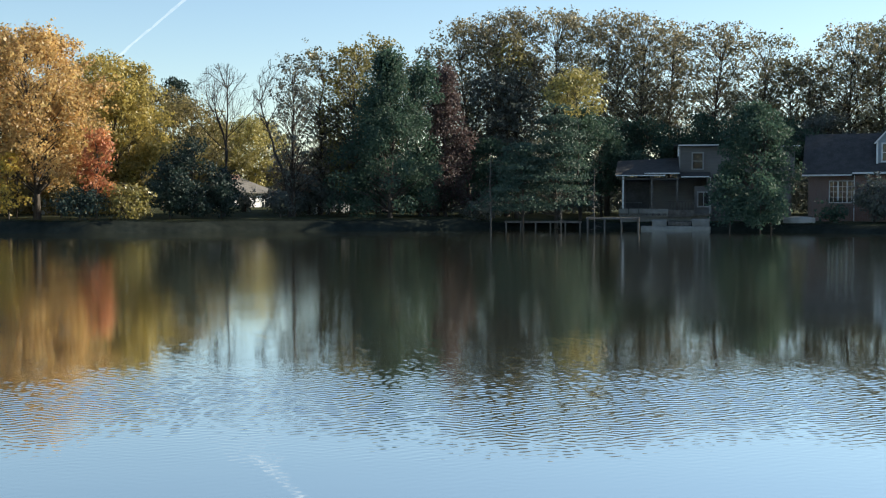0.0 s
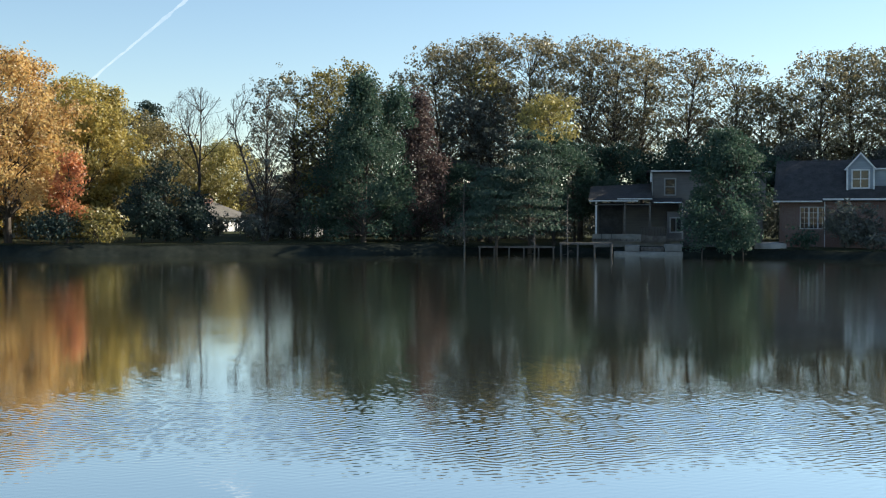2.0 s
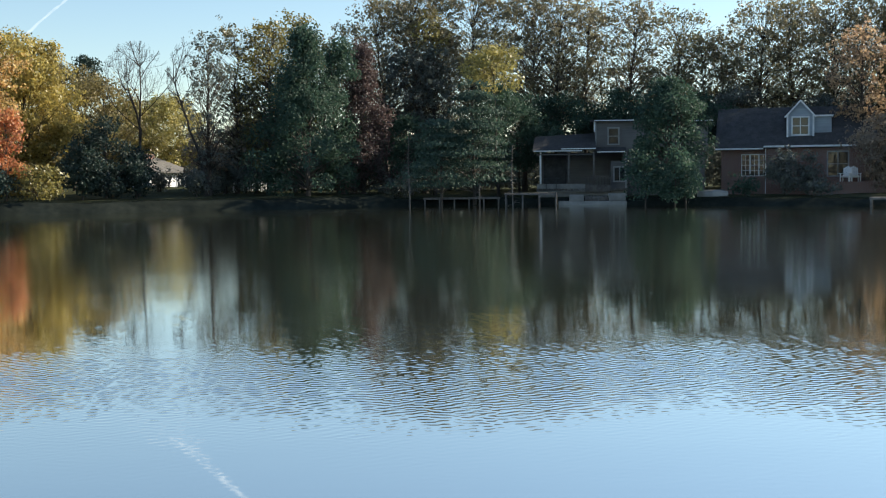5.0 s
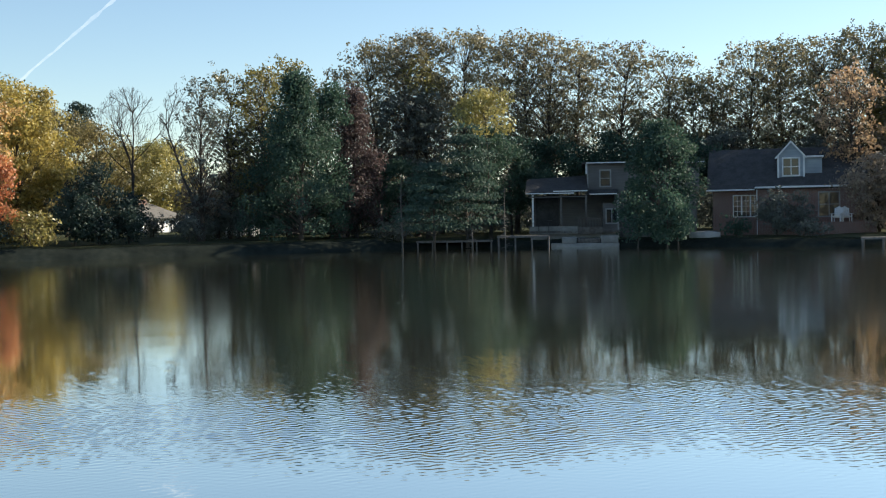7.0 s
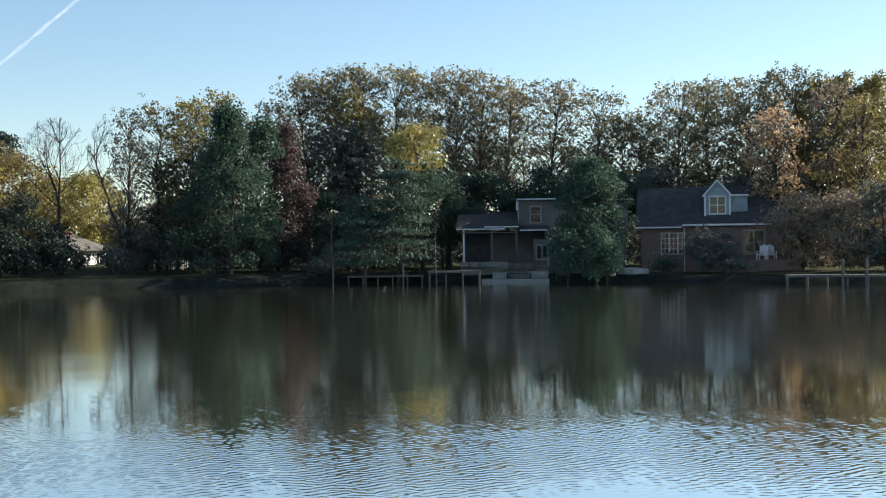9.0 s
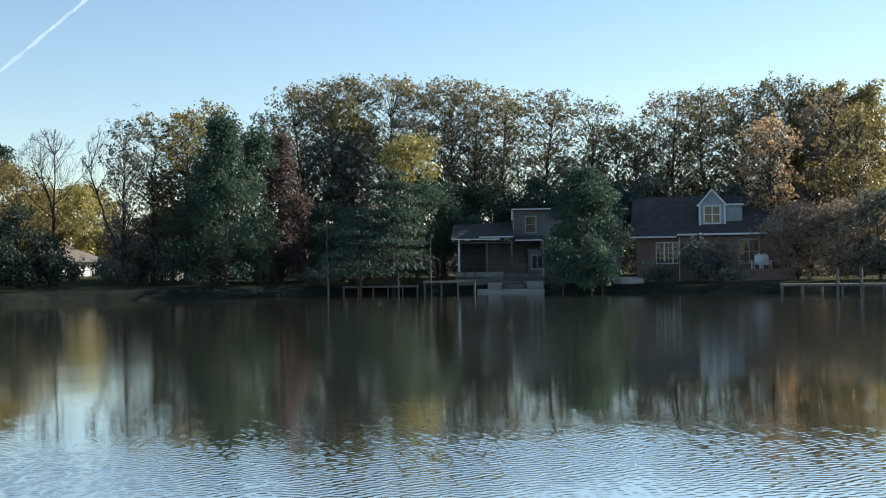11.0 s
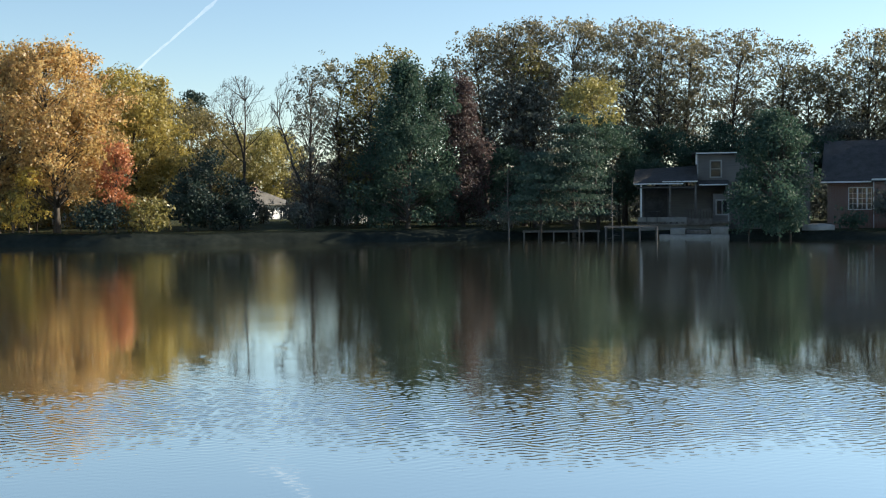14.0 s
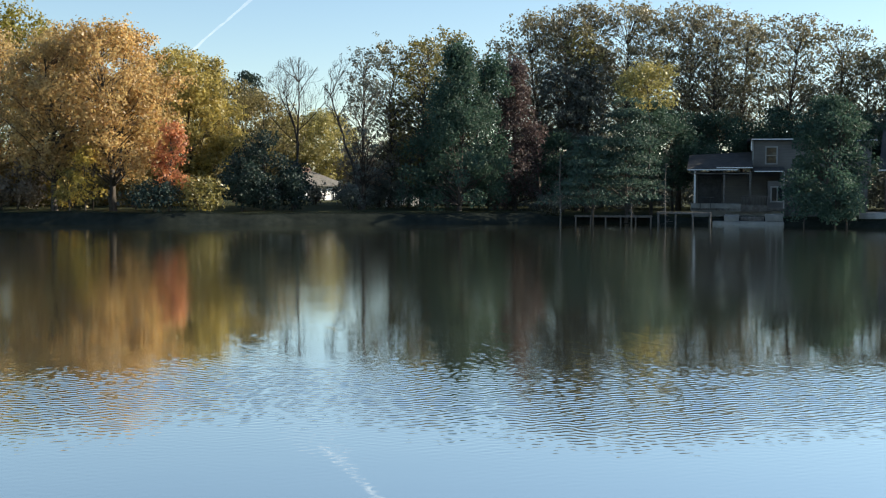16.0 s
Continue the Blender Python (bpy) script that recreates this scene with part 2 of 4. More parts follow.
def mesh_of(name, verts, faces, material, smooth=False):
    """A mesh from arrays; faces all have the same number of corners."""
    me = bpy.data.meshes.new(name)
    n, k = faces.shape
    me.vertices.add(len(verts))
    me.vertices.foreach_set("co", np.ascontiguousarray(verts, dtype=np.float32).ravel())
    me.loops.add(n * k)
    me.loops.foreach_set("vertex_index", np.ascontiguousarray(faces, dtype=np.int32).ravel())
    me.polygons.add(n)
    me.polygons.foreach_set("loop_start", np.arange(0, n * k, k, dtype=np.int32))
    if smooth:
        me.polygons.foreach_set("use_smooth", np.ones(n, dtype=bool))
    me.update(calc_edges=True)
    me.materials.append(material)
    return me


# ---- the ground, one sheet with the pond's basin in it ----
CENTRE = np.array((0.0, 40.0))
SHORE_AZ = np.array((-75, -55, -40, -30, -23, -16, -11, -5, 0, 6, 12, 16, 20, 24, 28, 34, 45, 60, 75.0))
SHORE_D = np.array((54, 70, 78, 78, 76.5, 73.2, 73.8, 75.6, 80, 81.0, 79.5, 76, 73, 73, 75, 76, 70, 58, 46.0))
far_pts = np.stack((SHORE_D * np.sin(np.radians(SHORE_AZ)), SHORE_D * np.cos(np.radians(SHORE_AZ))), 1)
near_pts = np.array(((38, 5), (25, 2.2), (12, 2.0), (0, 2.2), (-12, 2.4), (-25, 3), (-38, 6.0)))
ring = np.concatenate((far_pts, near_pts)) - CENTRE
ring_a = np.arctan2(ring[:, 0], ring[:, 1])
ring_r = np.hypot(ring[:, 0], ring[:, 1])
order = np.argsort(ring_a)
ring_a, ring_r = ring_a[order], ring_r[order]


def shore_radius(a):
    return np.interp((a + np.pi) % (2 * np.pi) - np.pi, ring_a, ring_r, period=2 * np.pi) + 0.10 * np.sin(a * 31) + 0.06 * np.sin(a * 77 + 1)


def ground_z(x, y):
    """Height of the ground: below water in the basin, a short steep bank, then a gentle rise."""
    a = np.arctan2(x - CENTRE[0], y - CENTRE[1])
    s = np.hypot(x - CENTRE[0], y - CENTRE[1]) - shore_radius(a)
    bank = np.where(y < 10, 0.22, np.where(x < 2, 0.66, 0.42))
    z = np.where(s < 0, np.maximum(-1.6, s * 0.45), bank * np.clip(s / 0.9, 0, 1) ** 0.8)
    z = z + np.where(s > 0.9, np.clip((s - 0.9) * 0.012, 0, 1.1), 0)
    return z + 0.06 * np.sin(x * 0.9) * np.sin(y * 0.7 + 1) * np.clip(s, 0, 1)


def make_ground():
    na = 480
    steps = np.concatenate((np.linspace(-30, -6, 7), np.linspace(-4, 4, 33), np.linspace(5, 60, 40), np.geomspace(70, 3500, 22)))
    a = np.linspace(-np.pi, np.pi, na, endpoint=False)
    rr = np.maximum(shore_radius(a)[None, :] + steps[:, None], 0.5 + (steps[:, None] + 30) * 0.2)
    x, y = CENTRE[0] + rr * np.sin(a), CENTRE[1] + rr * np.cos(a)
    verts = np.stack((x, y, ground_z(x, y)), -1).reshape(-1, 3)
    verts = np.concatenate((verts, [[CENTRE[0], CENTRE[1], -1.6]]))
    i, j = np.meshgrid(np.arange(len(steps) - 1), np.arange(na), indexing="ij")
    k = (j + 1) % na
    faces = np.stack((i * na + j, i * na + k, (i + 1) * na + k, (i + 1) * na + j), -1).reshape(-1, 4)[:, ::-1]
    ob = new("ground", mesh_of("ground", verts, faces, GROUND, True))
    ob.data.materials.append(SHADED_BANK)
    shade_strip = np.repeat((steps[:-1] < 0.9).astype(np.int32), na)
    ob.data.polygons.foreach_set("material_index", shade_strip)
    tagged(ob, "grassy ground with a low bank around the pond", "ground", kind="structure")


make_ground()


def ripples(x, y, step):
    """Height of the wind ripples: two crossing families of short waves in uneven patches, strongest some 9 to 16 m out."""
    rng = np.random.default_rng(31)
    r = np.hypot(x, y)
    wob = sum(np.sin(x * kx + y * ky + p) for kx, ky, p in zip(rng.normal(0, 0.35, 7), rng.normal(0, 0.5, 7), rng.uniform(0, 6.28, 7))) / 2.2
    q = r + wob * 0.9
    strong = np.interp(q, (6.5, 7.8, 9.2, 10.6, 13.4, 14.6, 15.8, 17.4, 26.0, 32.0), (0.05, 0.14, 0.5, 0.95, 1.15, 0.8, 0.28, 0.1, 0.06, 0.05))
    patch = sum(np.sin(x * kx + y * ky + p) for kx, ky, p in zip(rng.normal(0, 0.9, 8), rng.normal(0, 1.3, 8), rng.uniform(0, 6.28, 8))) / 2.4
    strong = strong * np.clip(0.85 + 0.32 * patch, 0.3, 1.5)
    z = np.zeros_like(x)
    count = 56
    for i in range(count):
        length = 0.056 * 2.2 ** rng.uniform()
        turn = radians((27 if i % 2 else -24) + rng.normal(0, 13))
        k = 2 * math.pi / length
        along = x * math.sin(turn) + y * math.cos(turn)
        z += np.clip(length / step / 2.0 - 1.0, 0, 1) * np.sin(k * along + rng.uniform(0, 6.28)) * SLOPE * math.sqrt(2 / count) / k
    fade = np.clip((r - 5.6) / 0.9, 0, 1) * np.clip((33 - r) / 8, 0, 1)
    return z * strong * fade - 0.02 * (1 - fade)


SLOPE = 0.05


def make_water():
    """The pond's surface: a level sheet, and over its nearer part the rippled skin, finest near the standing point."""
    n = 96
    t = np.linspace(np.pi, -np.pi, n, endpoint=False)
    rr = shore_radius(t) + 1.2
    flat = np.stack((CENTRE[0] + rr * np.sin(t), CENTRE[1] + rr * np.cos(t), np.full(n, -0.022)), 1)
    hub = np.array(((CENTRE[0], CENTRE[1], -0.022),))
    radii = [5.6]
    while radii[-1] < 33:
        radii.append(radii[-1] + (0.06 if radii[-1] < 7.3 else max(0.021, 0.000105 * radii[-1] ** 2)))
    radii = np.array(radii)
    az = np.radians(np.linspace(-25.5, 31, 600))
    step = np.where(radii < 7.3, 0.06, np.maximum(0.021, 0.000105 * radii ** 2))[:, None]
    x, y = radii[:, None] * np.sin(az), radii[:, None] * np.cos(az)
    skin = np.stack((x, y, ripples(x, y, step)), -1).reshape(-1, 3)
    i, j = np.meshgrid(np.arange(len(radii) - 1), np.arange(len(az) - 1), indexing="ij")
    first = n + 1
    a = first + i * len(az) + j
    quads = np.stack((a, a + 1, a + len(az) + 1, a + len(az)), -1).reshape(-1, 4)
    tris = np.concatenate((quads[:, :3], quads[:, (0, 2, 3)]))
    fan = np.stack((np.full(n, n), np.arange(n), (np.arange(n) + 1) % n), 1)
    me = mesh_of("water", np.concatenate((flat, hub, skin)), np.concatenate((fan, tris)), WATER, True)
    tagged(new("water", me), "dark calm pond water with wind ripples", "water", kind="structure")


make_water()


# ---- trees ----
def tubes(lines, sides=5):
    """Tapered tubes along polylines of (point, radius), as arrays."""
    verts, faces, base = [], [], 0
    ang = np.linspace(0, 2 * np.pi, sides, endpoint=False)
    for pts, radii in lines:
        pts = np.asarray(pts, float)
        tang = np.gradient(pts, axis=0)
        tang /= np.linalg.norm(tang, axis=1)[:, None] + 1e-9
        ref = np.where(np.abs(tang[:, 2:3]) > 0.9, [[1.0, 0, 0]], [[0, 0, 1.0]])
        u = np.cross(tang, ref)
        u /= np.linalg.norm(u, axis=1)[:, None] + 1e-9
        w = np.cross(tang, u)
        rings = pts[:, None] + np.asarray(radii)[:, None, None] * (np.cos(ang)[None, :, None] * u[:, None] + np.sin(ang)[None, :, None] * w[:, None])
        verts.append(rings.reshape(-1, 3))
        i, j = np.meshgrid(np.arange(len(pts) - 1), np.arange(sides), indexing="ij")
        k = (j + 1) % sides
        faces.append((np.stack((i * sides + j, i * sides + k, (i + 1) * sides + k, (i + 1) * sides + j), -1) + base).reshape(-1, 4))
        base += len(pts) * sides
    return np.concatenate(verts), np.concatenate(faces)


def leaves(rng, centres, length, width, flat=0.3, outward=None):
    """One small folded-diamond leaf at each centre, as arrays; outward: the way each leaf mostly faces."""
    n = len(centres)
    nrm = rng.normal(size=(n, 3))
    nrm[:, 2] = nrm[:, 2] * (1 - flat) + flat * 2.0
    if outward is not None:
        nrm = nrm * 0.62 + outward * 1.1
    nrm /= np.linalg.norm(nrm, axis=1)[:, None]
    a = np.cross(nrm, rng.normal(size=(n, 3)))
    a /= np.linalg.norm(a, axis=1)[:, None] + 1e-9
    b = np.cross(nrm, a)
    size = rng.uniform(0.6, 1.35, (n, 1))
    a, b = a * size * length / 2, b * size * width / 2
    verts = np.stack((centres - a, centres + b + nrm * width * 0.12, centres + a, centres - b + nrm * width * 0.12), 1).reshape(-1, 3)
    return verts, np.arange(4 * n).reshape(n, 4)


PROFILES = {
    "oval": lambda u: np.sin(np.pi * np.clip(0.22 + 0.70 * u, 0, 1)) ** 0.55,
    "round": lambda u: np.sqrt(np.clip(1 - (2 * (0.08 + 0.9 * u) - 1) ** 2, 0, 1)),
    "dome": lambda u: np.where(u < 0.55, 0.5 + 0.5 * np.sin(np.pi / 2 * np.clip(u / 0.55, 0, 1)), np.sqrt(np.clip(1 - ((u - 0.55) / 0.5) ** 2, 0.02, 1))),
    "cone": lambda u: np.clip(1.05 - u, 0.05, 1) ** 0.75,
    "layered": lambda u: np.clip(1.08 - u, 0.08, 1) ** 0.8,
}


def tree(az, dist, top, half, base, shape, foliage, label, seed=0, dense=1.0, trunk=0.0, name="tree"):
    """A broadleaf or evergreen tree: tapered trunk with limbs, and a crown of clumped leaves. top and base are heights over the water."""
    rng = np.random.default_rng(seed)
    place = at(az, dist)
    foot = float(ground_z(place.x, place.y))
    tall, low = top - foot, max(base - foot, 0.25)
    root = thing(name, (place.x, place.y, foot), az, label, "tree", "trees round the pond")
    prof = PROFILES[shape]
    deep = tall - low
    area = deep * half * 1.6
    clump = (0.5 + 0.09 * half) * (0.82 if dense < 1 else 1.0)
    airy = dense < 1
    count = int(np.clip(area * (3.0 if airy else 1.8) / clump, 30, 330))
    u = rng.uniform(0.0, 1.0, count)
    if shape == "layered":
        u = np.clip((np.floor(u * 7) + 0.5 + rng.normal(0, 0.16, count)) / 7, 0, 1)
    ang = rng.uniform(0, 2 * np.pi, count)
    out = np.clip(rng.uniform(0.12, 1.0, count) ** 0.55, 0, 1)
    lump = 1 + 0.15 * np.sin(3 * ang + seed + u * 4) + 0.13 * np.sin(5 * ang + u * 9 + seed * 2)
    rad = np.maximum(prof(u) * half * lump - clump * 0.35, 0.05) * out
    cen = np.stack((rad * np.cos(ang), rad * np.sin(ang), low + clump * 0.4 + u * (deep - clump * 0.75)), 1)
    # a few leaders make the top uneven
    lead = rng.integers(0, count, max(3, count // 14))
    cen[lead, 2] += np.where(u[lead] > 0.6, rng.uniform(0, 0.5, len(lead)), 0)
    r0 = trunk or 0.045 + 0.0105 * tall
    # trunk and limbs
    h = np.linspace(0, 0.86, 9)
    wob = np.cumsum(rng.normal(0, 0.012 * tall, (9, 2)), 0) * np.linspace(0, 1, 9)[:, None]
    tp = np.column_stack((wob, h * tall))
    tp[0, 2] = -0.3
    tr = r0 * (1.03 - 0.97 * h) * np.where(h < 0.05, 1.35, 1)
    lines = [(tp, tr)]
    for c in cen:
        d = math.hypot(c[0], c[1])
        za = np.clip(c[2] - d * (rng.uniform(0.9, 1.9) if shape == "oval" else rng.uniform(0.45, 1.0)), low * 0.7 + 0.2, 0.8 * tall)
        a0 = np.array([np.interp(za, tp[:, 2], tp[:, 0]), np.interp(za, tp[:, 2], tp[:, 1]), za])
        s = np.linspace(0, 1, 5)[:, None]
        bend = np.array([0, 0, 0.12 * d]) if shape not in ("cone", "layered") else np.array([0, 0, 0.02 * d])
        pts = a0 + (c - a0) * s + bend * np.sin(np.pi * s) + rng.normal(0, 0.03 * d + 0.01, (5, 3)) * np.sin(np.pi * s)
        ra = np.interp(za, tp[:, 2], tr) * 0.3
        lines.append((pts, np.linspace(ra, 0.012, 5)))
        for _ in range(1 if airy else 0):
            q = pts[rng.integers(2, 5)]
            tip = c + rng.normal(0, clump * 0.45, 3)
            lines.append((np.stack((q, (q + tip) / 2 + rng.normal(0, 0.08, 3), tip)), (0.013, 0.009, 0.006)))
    v, f = tubes(lines, 3)
    new("trunk", mesh_of("trunk", v, f, BARK, True)).parent = root
    # leaves
    fine = foliage in (DEEP_GREEN, DARK_EVERGREEN, CYPRESS, MAROON)
    length, width = (0.18, 0.125) if fine else (0.19, 0.135) if dist < 90 else (0.2, 0.145)
    n = int(area * dense * (1.85 if airy else 2.9) / (length * width * 0.5))
    n = min(n, 36000)
    spray = 1 if fine else 5
    n = n // spray * spray
    pick = np.repeat(rng.integers(0, count, n // spray), spray)
    flatten = 0.27 if shape == "layered" else 0.8
    size = clump * rng.uniform(0.7, 1.25, count)
    off = rng.normal(size=(n // spray, 3))
    off *= (rng.uniform(0.1, 1.0, n // spray) ** 0.45 / (np.linalg.norm(off, axis=1) + 1e-9))[:, None] * (1.12 if airy else 1.15)
    off[:, 2] *= flatten
    if shape == "layered":
        off[:, :2] *= 1.5
        off[:, 2] -= 0.12 * (off[:, 0] ** 2 + off[:, 1] ** 2)
    off = np.repeat(off, spray, axis=0)
    pos = cen[pick] + off * size[pick][:, None]
    if spray > 1:
        pos += rng.normal(0, 1, (n, 3)) * (0.13, 0.13, 0.1)
    pos[:, 2] = np.maximum(pos[:, 2], 0.08)
    face = off / (np.linalg.norm(off, axis=1)[:, None] + 1e-9)
    v, f = leaves(rng, pos, length, width, 0.25, None if fine else face)
    crown = new("crown", mesh_of("crown", v, f, foliage))
    crown.parent = root
    return root


def shrub(az, dist, top, half, base, foliage, label, seed=0):
    return tree(az, dist, top, half, base, "round", foliage, label, seed, 1.5, 0.07, "shrub")


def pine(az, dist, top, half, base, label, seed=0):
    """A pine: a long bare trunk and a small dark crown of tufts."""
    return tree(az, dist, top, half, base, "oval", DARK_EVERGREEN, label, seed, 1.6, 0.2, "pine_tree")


def bare_tree(az, dist, top, half, base, label, seed=0, lean=0.0, foot=0.0):
    """A leafless tree: a forking trunk with several orders of branches down to fine twigs."""
    rng = np.random.default_rng(seed)
    place = at(az, dist)
    gz = float(ground_z(place.x, place.y))
    tall, fork = top - gz, base - gz
    root = thing("bare_tree", (place.x, place.y, gz), az, label, "tree", "trees round the pond")
    lines, twigs = [], []
    high = tall - fork
    mid = np.array((foot + lean, 0.0, fork + 0.53 * high))
    size = np.array((half, half, 0.49 * high))

    def reach(p, d):
        """How far it is from p along d to the edge of the rounded crown."""
        q, w = (p - mid) / size, d / size
        a2, a1, a0 = w @ w, q @ w, q @ q - 1
        root_of = a1 * a1 - a2 * a0
        return (-a1 + math.sqrt(root_of)) / a2 if root_of > 0 else 0.0

    def grow(p, d, length, r, order):
        n = 7 if order < 3 else 4
        pts, way, ways = [p], d, [d]
        for _ in range(n - 1):
            way = way + rng.normal(0, 0.10, 3) + np.array((0, 0, 0.05 if order else 0.0))
            way = way / np.linalg.norm(way)
            pts.append(pts[-1] + way * length / (n - 1))
            ways.append(way)
        (lines if order < 3 else twigs).append((np.array(pts), np.maximum(np.linspace(r, r * 0.45, n), 0.011 if order < 3 else 0.007)))
        if order >= 4:
            return
        turn0 = rng.uniform(0, 6.28)
        count = (7, 9, 9, 9)[order]
        for k in range(count):
            s = n - 1 - k // 3 if order == 0 else min(n - 1, 1 + k)
            side = np.cross(ways[s], (math.cos(turn0 + 2.4 * k), math.sin(turn0 + 2.4 * k), 0.1))
            side /= np.linalg.norm(side) + 1e-9
            tilt = rng.uniform(0.25, 0.75) if order == 0 else rng.uniform(0.4, 0.8)
            nd = ways[s] * math.cos(tilt) + side * math.sin(tilt)
            nd /= np.linalg.norm(nd)
            room = reach(pts[s], nd)
            left = room * rng.uniform(0.72, 0.95) if order == 0 else min(length * rng.uniform(0.5, 0.85), room)
            if left > 0.05:
                grow(pts[s], nd, left, r * (0.5 if order == 0 else 0.42), order + 1)

    start = np.array((foot, 0, -0.3))
    aim = np.array((foot + lean * 0.5, 0.0, fork)) - start
    grow(start, aim / np.linalg.norm(aim), np.linalg.norm(aim), 0.17, 0)
    v, f = tubes(lines, 6)
    new("trunk", mesh_of("trunk", v, f, GREY_BARK, True)).parent = root
    if twigs:
        v, f = tubes(twigs, 3)
        new("twig_crown", mesh_of("twig_crown", v, f, GREY_BARK)).parent = root
    return root


# the wooded left bank, autumn colours
tree(-22.30, 95, 15.53, 3.67, 4.53, "oval", GOLD_GREEN, "tall broadleaf tree in yellow-green autumn leaf", seed=1)
tree(-20.94, 80, 11.71, 4.07, 2.92, "round", BROWN_ORANGE, "broad oak in brown-orange autumn leaf on the grassy bank", seed=2, trunk=0.2, dense=1.25)
tree(-23.32, 84, 12.38, 3.38, 2.78, "round", BROWN_ORANGE, "broad oak in brown autumn leaf", seed=3, dense=1.25)
tree(-18.43, 79, 12.43, 4.71, 2.58, "round", ORANGE, "big oak in bright orange autumn leaf by the water", seed=4, trunk=0.23, dense=1.2)
tree(-20.24, 88, 13.42, 3.08, 5.89, "oval", BROWN_ORANGE, "oak in rust-coloured autumn leaf", seed=5, dense=1.4)
tree(-15.92, 76, 6.04, 1.11, 2.22, "oval", RED, "small maple in red-orange autumn leaf", seed=6, dense=1.3)
tree(-17.65, 90, 13.24, 2.41, 4.07, "oval", ORANGE, "oak in orange autumn leaf behind others", seed=7, dense=1.4)
tree(-14.95, 91, 11.8, 3.7, 1.6, "oval", YELLOW_GREEN, "yellow-green broadleaf tree lit by the sun", seed=8, dense=1.9)
tree(-15.83, 99, 13.2, 3.24, 3.32, "oval", YELLOW_GREEN, "olive-yellow broadleaf tree in the sun", seed=9, dense=1.4)
tree(-14.11, 112, 13.26, 2.77, 4.64, "oval", OLIVE, "dark green tree showing over the yellow one", seed=10)
tree(-12.99, 106, 11.56, 3.44, 3.07, "oval", OLIVE_BROWN, "olive and gold broadleaf tree on the bank", seed=11)
pine(-12.33, 112, 12.74, 1.63, 8.96, "dark pine top rising over the leafy trees", seed=12)
tree(-11.66, 101, 9.97, 3.31, 3.02, "oval", OLIVE_BROWN, "olive-gold broadleaf tree on the bank", seed=13)
tree(-9.00, 128, 10.18, 4.92, 3.34, "round", GOLD, "golden tree lit by low sun beyond the house", seed=14, dense=2.2)
tree(-10.59, 122, 9.36, 3.87, 3.26, "round", OLIVE_GOLD, "golden-olive tree beyond the lawn", seed=15, dense=2)
# bare and half-bare trees by the lawn
bare_tree(-10.19, 86, 11.26, 2.39, 5.53, "bare grey tree with fine upright twigs", seed=16)
bare_tree(-8.25, 84, 11.36, 1.37, 5.46, "bare tree leaning over the lawn with crooked limbs", seed=17, lean=-1.1, foot=1.6)
tree(-7.00, 85, 11.97, 2.09, 2.86, "oval", DARK_OLIVE, "thinly leaved dark tree with open branches", seed=18, dense=0.45)
tree(-5.75, 91, 13.20, 2.86, 2.93, "dome", OLIVE, "half-bare olive tree with sky between its branches", seed=19, dense=0.55)
tree(-6.97, 88, 5.64, 2.57, 2.29, "round", BROWN, "small brown-leaved understory tree", seed=20, dense=0.6)
tree(-4.28, 90, 13.27, 2.84, 2.50, "dome", OLIVE_GOLD, "tall olive and gold broadleaf tree", seed=21, dense=0.8)
tree(-3.07, 94, 14.22, 3.25, 5.57, "dome", OLIVE_GOLD, "tall tree with gold-tipped crown", seed=22, dense=0.8)
# dark evergreens in the middle of the far bank
tree(-2.5, 83, 11.9, 4.2, 0.63, "cone", DEEP_GREEN, "dense dark green evergreen reaching to the ground", seed=29, dense=1.35)
tree(-1.03, 85, 12.08, 1.45, 0.70, "oval", DEEP_GREEN, "dark green evergreen in shade", seed=24, dense=1.4)
tree(0.1, 87, 11.6, 2.5, 0.95, "cone", MAROON, "dark maroon-leaved tree in shade", seed=25, dense=1.3)
# tall backlit trees behind the houses
tree(1.27, 96, 15.91, 4.61, 4.99, "dome", SILVER, "tall backlit broadleaf tree with shining leaves", seed=26, dense=0.99)
tree(3.01, 95, 16.44, 4.08, 6.05, "dome", SILVER, "tall backlit broadleaf tree with shining leaves", seed=27, dense=0.99)
tree(2.33, 92, 11.43, 3.22, 3.37, "oval", DARK_OLIVE, "dark green broadleaf tree under taller crowns", seed=28, dense=0.9)
tree(3.28, 92, 14.12, 1.56, 11.42, "oval", OLIVE_GOLD, "slim tree with a sunlit golden top", seed=29, trunk=0.04, dense=0.9)
tree(5.43, 96, 16.72, 3.47, 6.97, "dome", SILVER, "tall backlit broadleaf tree with shining leaves", seed=30, dense=0.99)
tree(7.65, 97, 16.63, 4.35, 5.66, "dome", SILVER, "tall backlit broadleaf tree with shining leaves", seed=31, dense=0.84)
tree(9.20, 96, 16.34, 3.72, 5.61, "dome", SILVER, "tall thin-crowned tree with pale backlit leaves", seed=32, dense=0.81)
tree(10.48, 99, 16.11, 3.17, 5.71, "dome", SILVER, "tall backlit broadleaf tree", seed=33, dense=0.84)
tree(6.4, 84, 10.7, 2.5, 7.9, "round", GOLD, "broad tree with a sunlit yellow crown", seed=34, trunk=0.07, dense=1.3)
tree(12.51, 98, 15.69, 4.49, 5.64, "dome", SILVER, "tall backlit broadleaf tree with shining leaves", seed=35, dense=0.84)
tree(14.52, 98, 15.14, 3.64, 5.61, "dome", OLIVE, "tall green broadleaf tree with open crown", seed=36, dense=0.55)
tree(15.76, 97, 12.87, 3.11, 5.55, "dome", OLIVE, "dark green broadleaf tree behind the houses", seed=37, dense=0.88)
